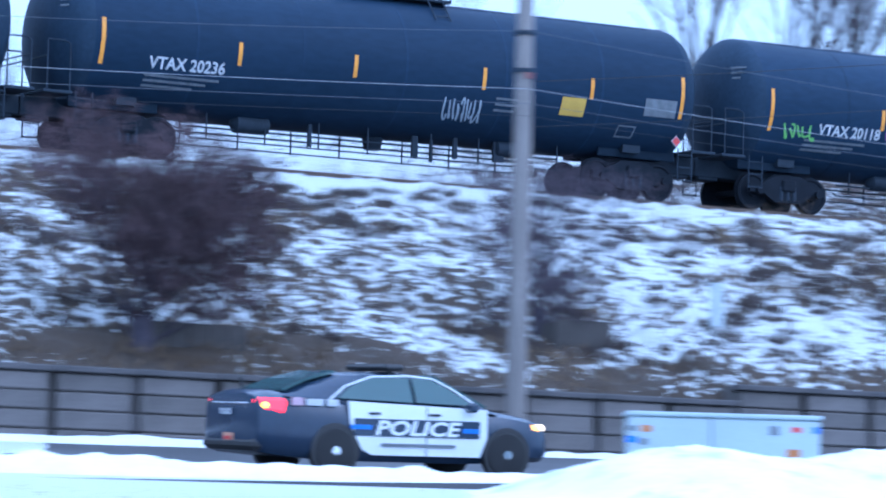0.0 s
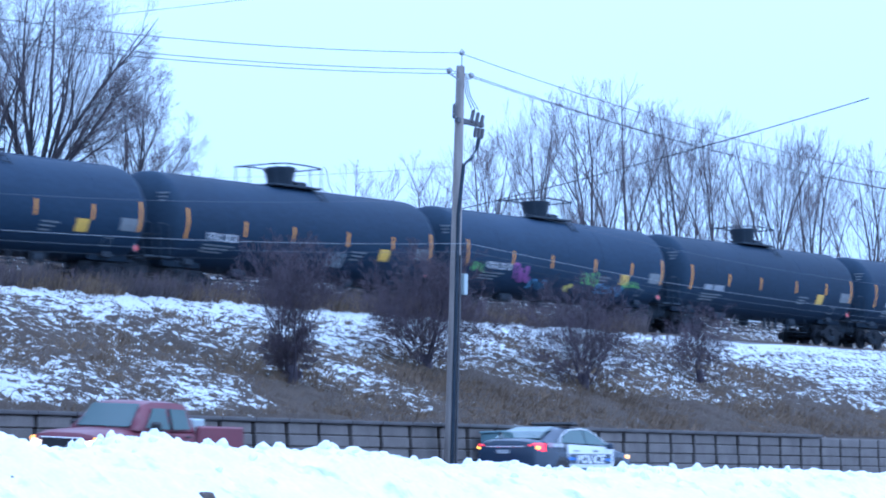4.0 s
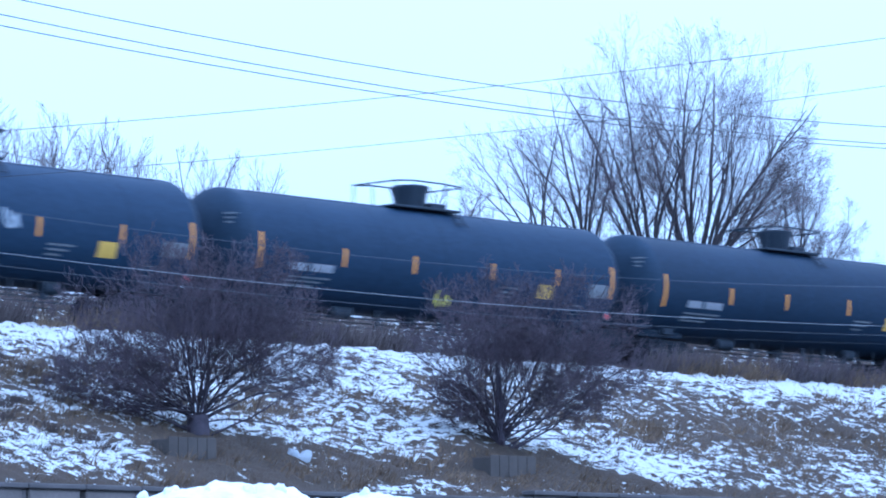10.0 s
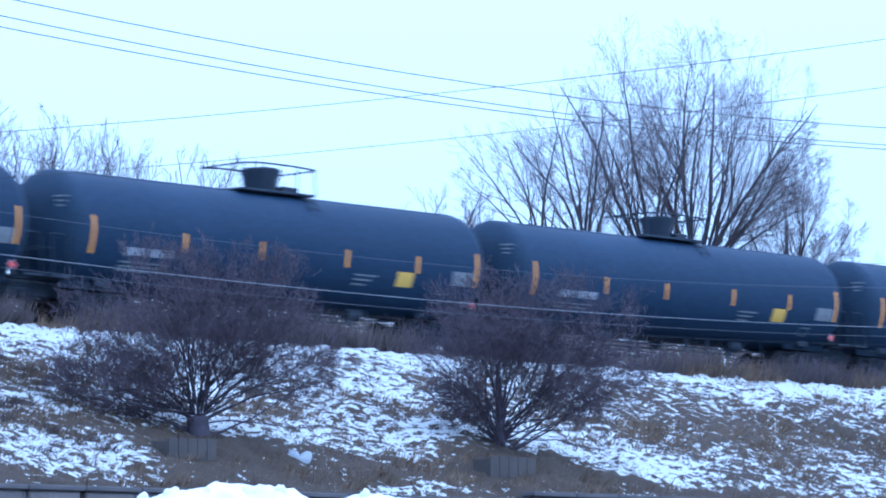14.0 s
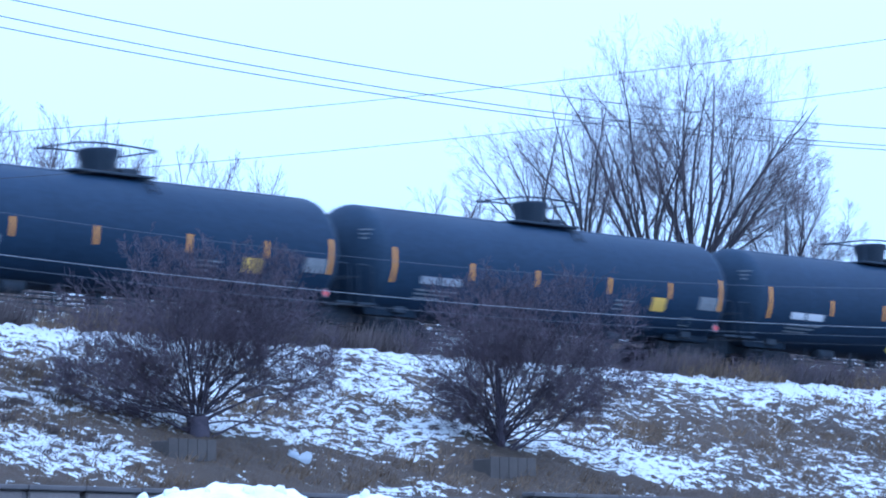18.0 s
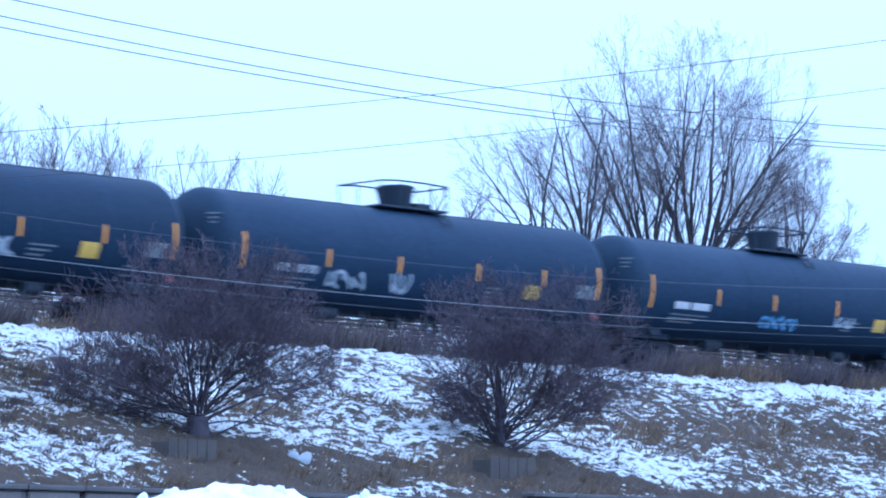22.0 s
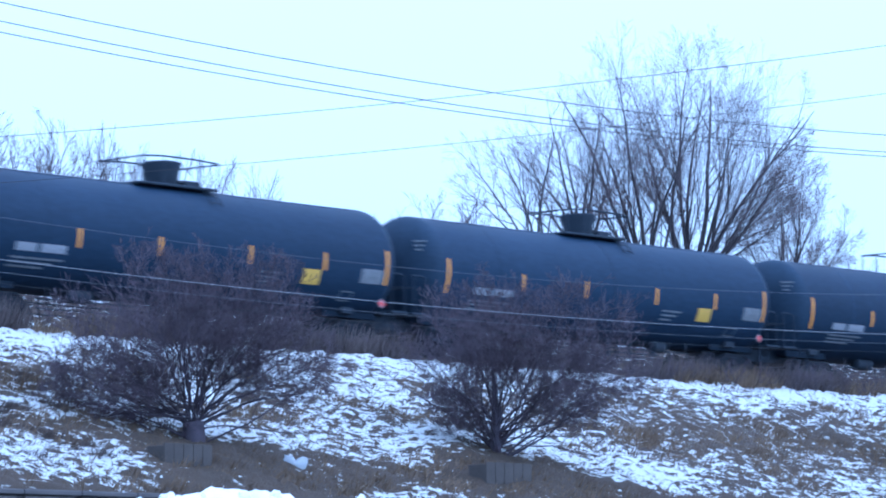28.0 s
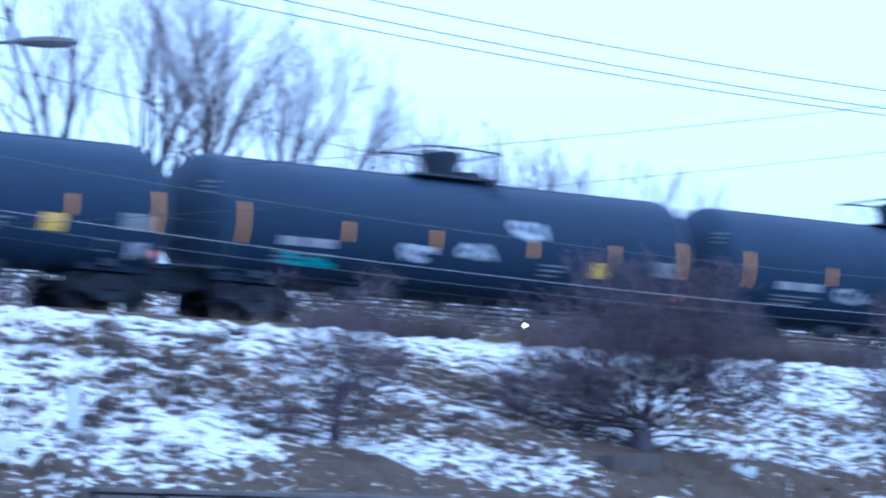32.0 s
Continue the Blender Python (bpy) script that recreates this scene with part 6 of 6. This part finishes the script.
    part("grille_surround", Shape().tube([(-2.83, -0.58, 0.74), (-2.83, -0.58, 1.02), (-2.83, 0.58, 1.02), (-2.83, 0.58, 0.74)], 0.03, 8), CHROME, g, "chrome grille surround")
    part("front_bumper", Shape().box((-2.86, 0, 0.56), (0.2, 1.9, 0.22), 0.06), CHROME, t, "chrome bumper")
    t.scale = (1.07, 1.07, 1.07)
    return t


POLICE, PICKUP = build_police_car(), build_pickup()

# ---- small things along the road ----


def build_moving_light():
    """A bright light moving behind the train; its carrier is not built, the bracket is added."""
    t = thing("track_lamp", "bright white light moving along behind the train, on an added bracket", "lamp")
    part("bracket", Shape().tube([(0.0, 0.0, -0.78), (0.0, 0.0, 0.48)], 0.02, 6), IRON, t)
    part("housing", Shape().lathe([(-0.1, 0.02), (-0.09, 0.06), (0.03, 0.075), (0.05, 0.075)], "y", 14, (0, 0.02, 0.55)), IRON, t, smooth=True)
    part("lens", Shape().lathe([(-0.16, 0.01), (-0.15, 0.045), (-0.1, 0.07), (0.0, 0.07)], "y", 14, (0, 0, 0.55)), WHITELAMP, t, "glowing warm white lens", smooth=True)
    part("side_lamp", Shape().lathe([(-0.06, 0.008), (-0.05, 0.022), (0.0, 0.025)], "y", 10, (-0.14, 0, 0.68)), AMBER, t, "small amber lamp", smooth=True)
    part("side_arm", Shape().tube([(0.0, 0.02, 0.46), (-0.14, 0.02, 0.6), (-0.14, 0.02, 0.68)], 0.012, 6), IRON, t)
    return t


WHITELAMP = glow("lit_white_lamp", (1.0, 0.86, 0.55), 9.0)
MOVING_LIGHT = build_moving_light()


def build_cabinet(x0, x1, y0, depth, zt, name, label, mat_, stickers, turn=0):
    c = thing(name, label, "utility cabinet", "utility cabinets", pose((x0 + x1) / 2, y0 + depth / 2, 0, 0, 0, turn))
    w = x1 - x0
    part("case", Shape().box((0, 0, (zt - 0.5) / 2), (w, depth, zt + 0.42), 0.03), mat_, c)
    part("lid", Shape().box((0, 0, zt), (w + 0.06, depth + 0.06, 0.07), 0.02), mat_, c)
    part("door_seam", Shape().box((-w * 0.07, -depth / 2 - 0.004, zt / 2 - 0.1), (0.02, 0.01, zt + 0.1), 0), FADED, c)
    for x, z, sx, sz, m2 in stickers:
        part("sticker", Shape().box((x, -depth / 2 - 0.006, z), (sx, 0.008, sz), 0), m2, c)
    return c


ORANGE = surface("brown_orange_sticker", (0.5, 0.2, 0.06), (0.35, 0.13, 0.04), 5, 30, 0.6, bump=0)
build_cabinet(30.67, 33.6, 45.6, 1.0, 0.95, "utility_cabinet", "long white steel utility cabinet with stickers behind the snow", CABINET, [(-1.2, 0.72, 0.16, 0.1, ORANGE), (-1.42, 0.72, 0.14, 0.08, FADED), (-1.42, 0.55, 0.16, 0.1, BLUE), (-1.24, 0.52, 0.12, 0.1, FADED), (0.76, 0.74, 0.14, 0.14, FADED), (1.1, 0.76, 0.14, 0.08, RED), (1.4, 0.76, 0.1, 0.1, BLUE), (1.06, 0.4, 0.2, 0.12, ORANGE)], -29)
PALEGREEN = surface("pale_green_cabinet_paint", (0.17, 0.27, 0.3), (0.12, 0.2, 0.23), 0.9, 20, 0.5, bump=0.03)
build_cabinet(93.5, 97.8, 56.2, 1.0, 2.06, "utility_cabinet", "pale grey-green steel transformer cabinet beside the pole", PALEGREEN, [])

BAGM = surface("crumpled_white_plastic", (0.5, 0.54, 0.58), (0.34, 0.37, 0.41), 4, 30, 0.5, bump=0.6)
TARP = surface("blue_plastic_tarp", (0.02, 0.16, 0.75), (0.015, 0.11, 0.5), 4, 30, 0.4, bump=0.5)
PLANK = surface("broken_timber", (0.42, 0.27, 0.2), (0.27, 0.17, 0.13), 2, 25, 0.85, bump=0.4, stretch=(0.4, 3, 3))
EARTH = surface("frozen_earth", (0.12, 0.09, 0.072), (0.035, 0.028, 0.026), 3, 20, 0.95, bump=0.8)
CRATE = surface("grey_weathered_boards", (0.085, 0.075, 0.068), (0.052, 0.046, 0.043), 2, 25, 0.9, bump=0.3)


def lump(name, x, y, z, size, seed, material, label, category, group="", turn=0, rough=0.28):
    """A crumpled or broken lump: a noisy ball, flattened below."""
    rng = np.random.default_rng(seed)
    s = Shape()
    rows, n = 9, 14
    ring = []
    for i in range(rows):
        a = math.pi * (i + 0.15) / (rows - 0.7)
        ring.append([])
        for k in range(n):
            b = 6.2832 * k / n
            d = 1 + rough * (rng.random() - 0.5) + 0.18 * math.sin(3 * b + seed) * math.sin(2 * a)
            ring[-1].append((size[0] / 2 * d * math.sin(a) * math.cos(b), size[1] / 2 * d * math.sin(a) * math.sin(b), size[2] / 2 * d * math.cos(a)))
    s.loft(ring)
    return solid(name, s, material, label, category, group, smooth=True, m=pose(x, y, z, 0, 0, turn))


def build_bag(x, y, z):
    """A white bag hanging in two rounded halves that meet in a point below."""
    s = Shape()
    ring = []
    rng = random.Random(8)
    for a in range(8):
        w = (0.02, 0.5, 0.86, 1.0, 1.0, 0.86, 0.5, 0.02)[a]
        ring.append([])
        for k in range(22):
            t = 6.2832 * k / 22
            hx, hz = 16 * math.sin(t) ** 3, 13 * math.cos(t) - 5 * math.cos(2 * t) - 2 * math.cos(3 * t) - math.cos(4 * t)
            q = w * (1 + 0.45 * (rng.random() - 0.5))
            ring[-1].append((0.019 * hx * q, -0.11 + 0.03 * a, 0.0155 * hz * q))
    s.loft(ring)
    return solid("plastic_bag", s, BAGM, "crumpled white plastic bag caught in the grass", "plastic bag", smooth=True, m=pose(x, y, z, 0, 8, -46))


build_bag(60.5, 59.85, 3.06)
q = on_pile(40.9, 40.5, 0.43)
lump("blue_tarp", q.x, q.y, q.z, (0.66, 0.3, 0.42), 4, TARP, "crumpled piece of blue plastic in the snow bank", "litter", turn=20, rough=1.1)
q = on_pile(35.75, 40.5, -0.26)
solid("timber_plank", Shape().box((0, 0, 0), (1.75, 0.3, 0.24), 0.03), PLANK, "broken brown timber plank lying on the snow", "plank", m=pose(q.x, q.y - 0.05, q.z, 0, -19, 0))
for i, (x, z, sx, sz) in enumerate(((37.1, -0.62, 1.9, 0.5), (38.6, -0.6, 1.3, 0.5), (33.7, -0.66, 1.2, 0.45), (36.3, -0.7, 0.9, 0.4), (42.95, 0.02, 0.36, 0.3), (56.2, -0.26, 0.4, 0.2), (45.2, 0.1, 0.16, 0.1), (50.4, 0.1, 0.16, 0.08), (38.6, 0.85, 0.5, 0.22), (40.0, 0.1, 0.2, 0.1), (47.5, -0.3, 0.3, 0.1))):
    q = on_pile(x, 40.5, z)
    lump("earth_clod", q.x, q.y + 0.06, q.z, (sx, min(sx, 0.6), sz), 20 + i, EARTH, "dark clod of frozen earth in the ploughed snow", "clod", "clods in the snow bank", rough=0.5 if sx > 0.8 else 0.28)
for i, (x, z, sx, sz) in enumerate(((38.35, 0.86, 0.75, 0.22), (40.04, 0.78, 0.65, 0.14), (41.95, 0.38, 0.42, 0.28), (40.86, -0.18, 0.45, 0.3), (49.36, -0.03, 0.95, 0.42), (51.03, -0.46, 0.45, 0.14), (38.12, 0.31, 0.3, 0.2), (36.85, 0.0, 0.3, 0.2))):
    q = on_pile(x, 40.5, z)
    lump("dirty_ice_lump", q.x, q.y + 0.09, q.z, (sx, 0.3, sz), 60 + i, ICE, "grey dirty lump of ice in the snow bank", "ice lump", "ice lumps in the snow bank", rough=0.6)


def build_planter(x, y, w, h):
    z = hill_z(x, y)
    c = thing("wooden_box", "low weathered grey wooden box at the foot of a shrub", "wooden box", "wooden boxes on the embankment", pose(x, y, z))
    n = 5
    for k in range(n):
        part("board", Shape().box((-w / 2 + (k + 0.5) * w / n, -0.3, h / 2 - 0.12), (w / n - 0.012, 0.04, h + 0.2), 0.006), CRATE, c)
    part("frame", Shape().box((0, 0, h / 2 - 0.15), (w - 0.03, 0.56, h + 0.15), 0.01), CRATE, c)


build_planter(57.0, 60.1, 1.5, 0.36)
build_planter(67.1, 59.3, 1.7, 0.38)
build_planter(38.6, 60.5, 1.3, 0.4)
build_planter(29.6, 59.4, 2.0, 0.3)
MARKER = surface("pale_marker_plastic", (0.5, 0.55, 0.58), (0.38, 0.43, 0.46), 3, 30, 0.5, bump=0.05)
MARK = thing("marker_post", "pale plastic cable marker post on the slope", "marker post", "", pose(42.1, 60.7, hill_z(42.1, 60.7)))
part("post", Shape().box((0, 0, 0.3), (0.1, 0.06, 0.8), 0.015), GALV, MARK)
part("panel", Shape().box((0, -0.04, 0.58), (0.34, 0.05, 0.9), 0.02), MARKER, MARK, "pale marker panel")

# ---- what moves ----


def roll(wheels, rows, radius):
    """Turns wheels by the way that their vehicle has gone along x; rows: seconds and place."""
    ts, xs = [r[0] for r in rows], [r[1] for r in rows]
    for w in wheels:
        home = w.matrix_basis.translation.copy()
        turns = []
        for f in range(961):
            t = f / FPS
            turns.append((t, pose(home.x, home.y, home.z, 0, math.degrees((float(np.interp(t, ts, xs)) - xs[0]) / radius), 0)))
        walk(w, turns)


def parts_named(ob, name):
    return [c for c in ob.children if c.name.split(".")[0] == name]


def motions():
    drift = ((0, 0), (1, 0.15), (2.5, 0.0), (6, -0.25), (9, -0.45), (13, -0.5), (19, -0.42), (23, -0.24), (28, -0.24), (32, -0.1))
    for k, car in CARS.items():
        x = FIRST_X - PITCH * k
        walk(car, [(t, pose(x + SPEED * t + d, TRACK_Y, RAIL_Z)) for t, d in drift])
        if -2 <= k <= 1:
            roll(parts_named(car, "wheelset"), [(t, SPEED * t + d) for t, d in drift], 0.455)
    mid = 2.66
    police = ((0, 25.66), (1, 41.25), (2, 55.7), (2.5, 62.9), (4.5, 89.5), (8, 132), (16, 230), (32, 430))
    pickup = ((0, 116.0), (2.5, 86.7), (4.5, 63.5), (5, 56.92), (6, 43.8), (10, -9), (32, -300))
    walk(POLICE, [(t, pose(x + mid, 50.1, float(road_rise(x + mid)) - 0.055, 1.8, -0.8 if t < 1.5 else -0.2, 0)) for t, x in police])
    walk(PICKUP, [(t, pose(x + 2.8, 54.4, 0.11 + float(road_rise(x + 2.8)), 4.0, 0, 0)) for t, x in pickup])
    walk(MOVING_LIGHT, [(t, pose(78.3 - 22.8 * (t - 31.6), 77.2, 7.7)) for t in (0, 8, 16, 24, 28, 32)])
    roll(parts_named(POLICE, "wheel"), police, 0.36)
    roll(parts_named(PICKUP, "wheel"), pickup, 0.4)


motions()
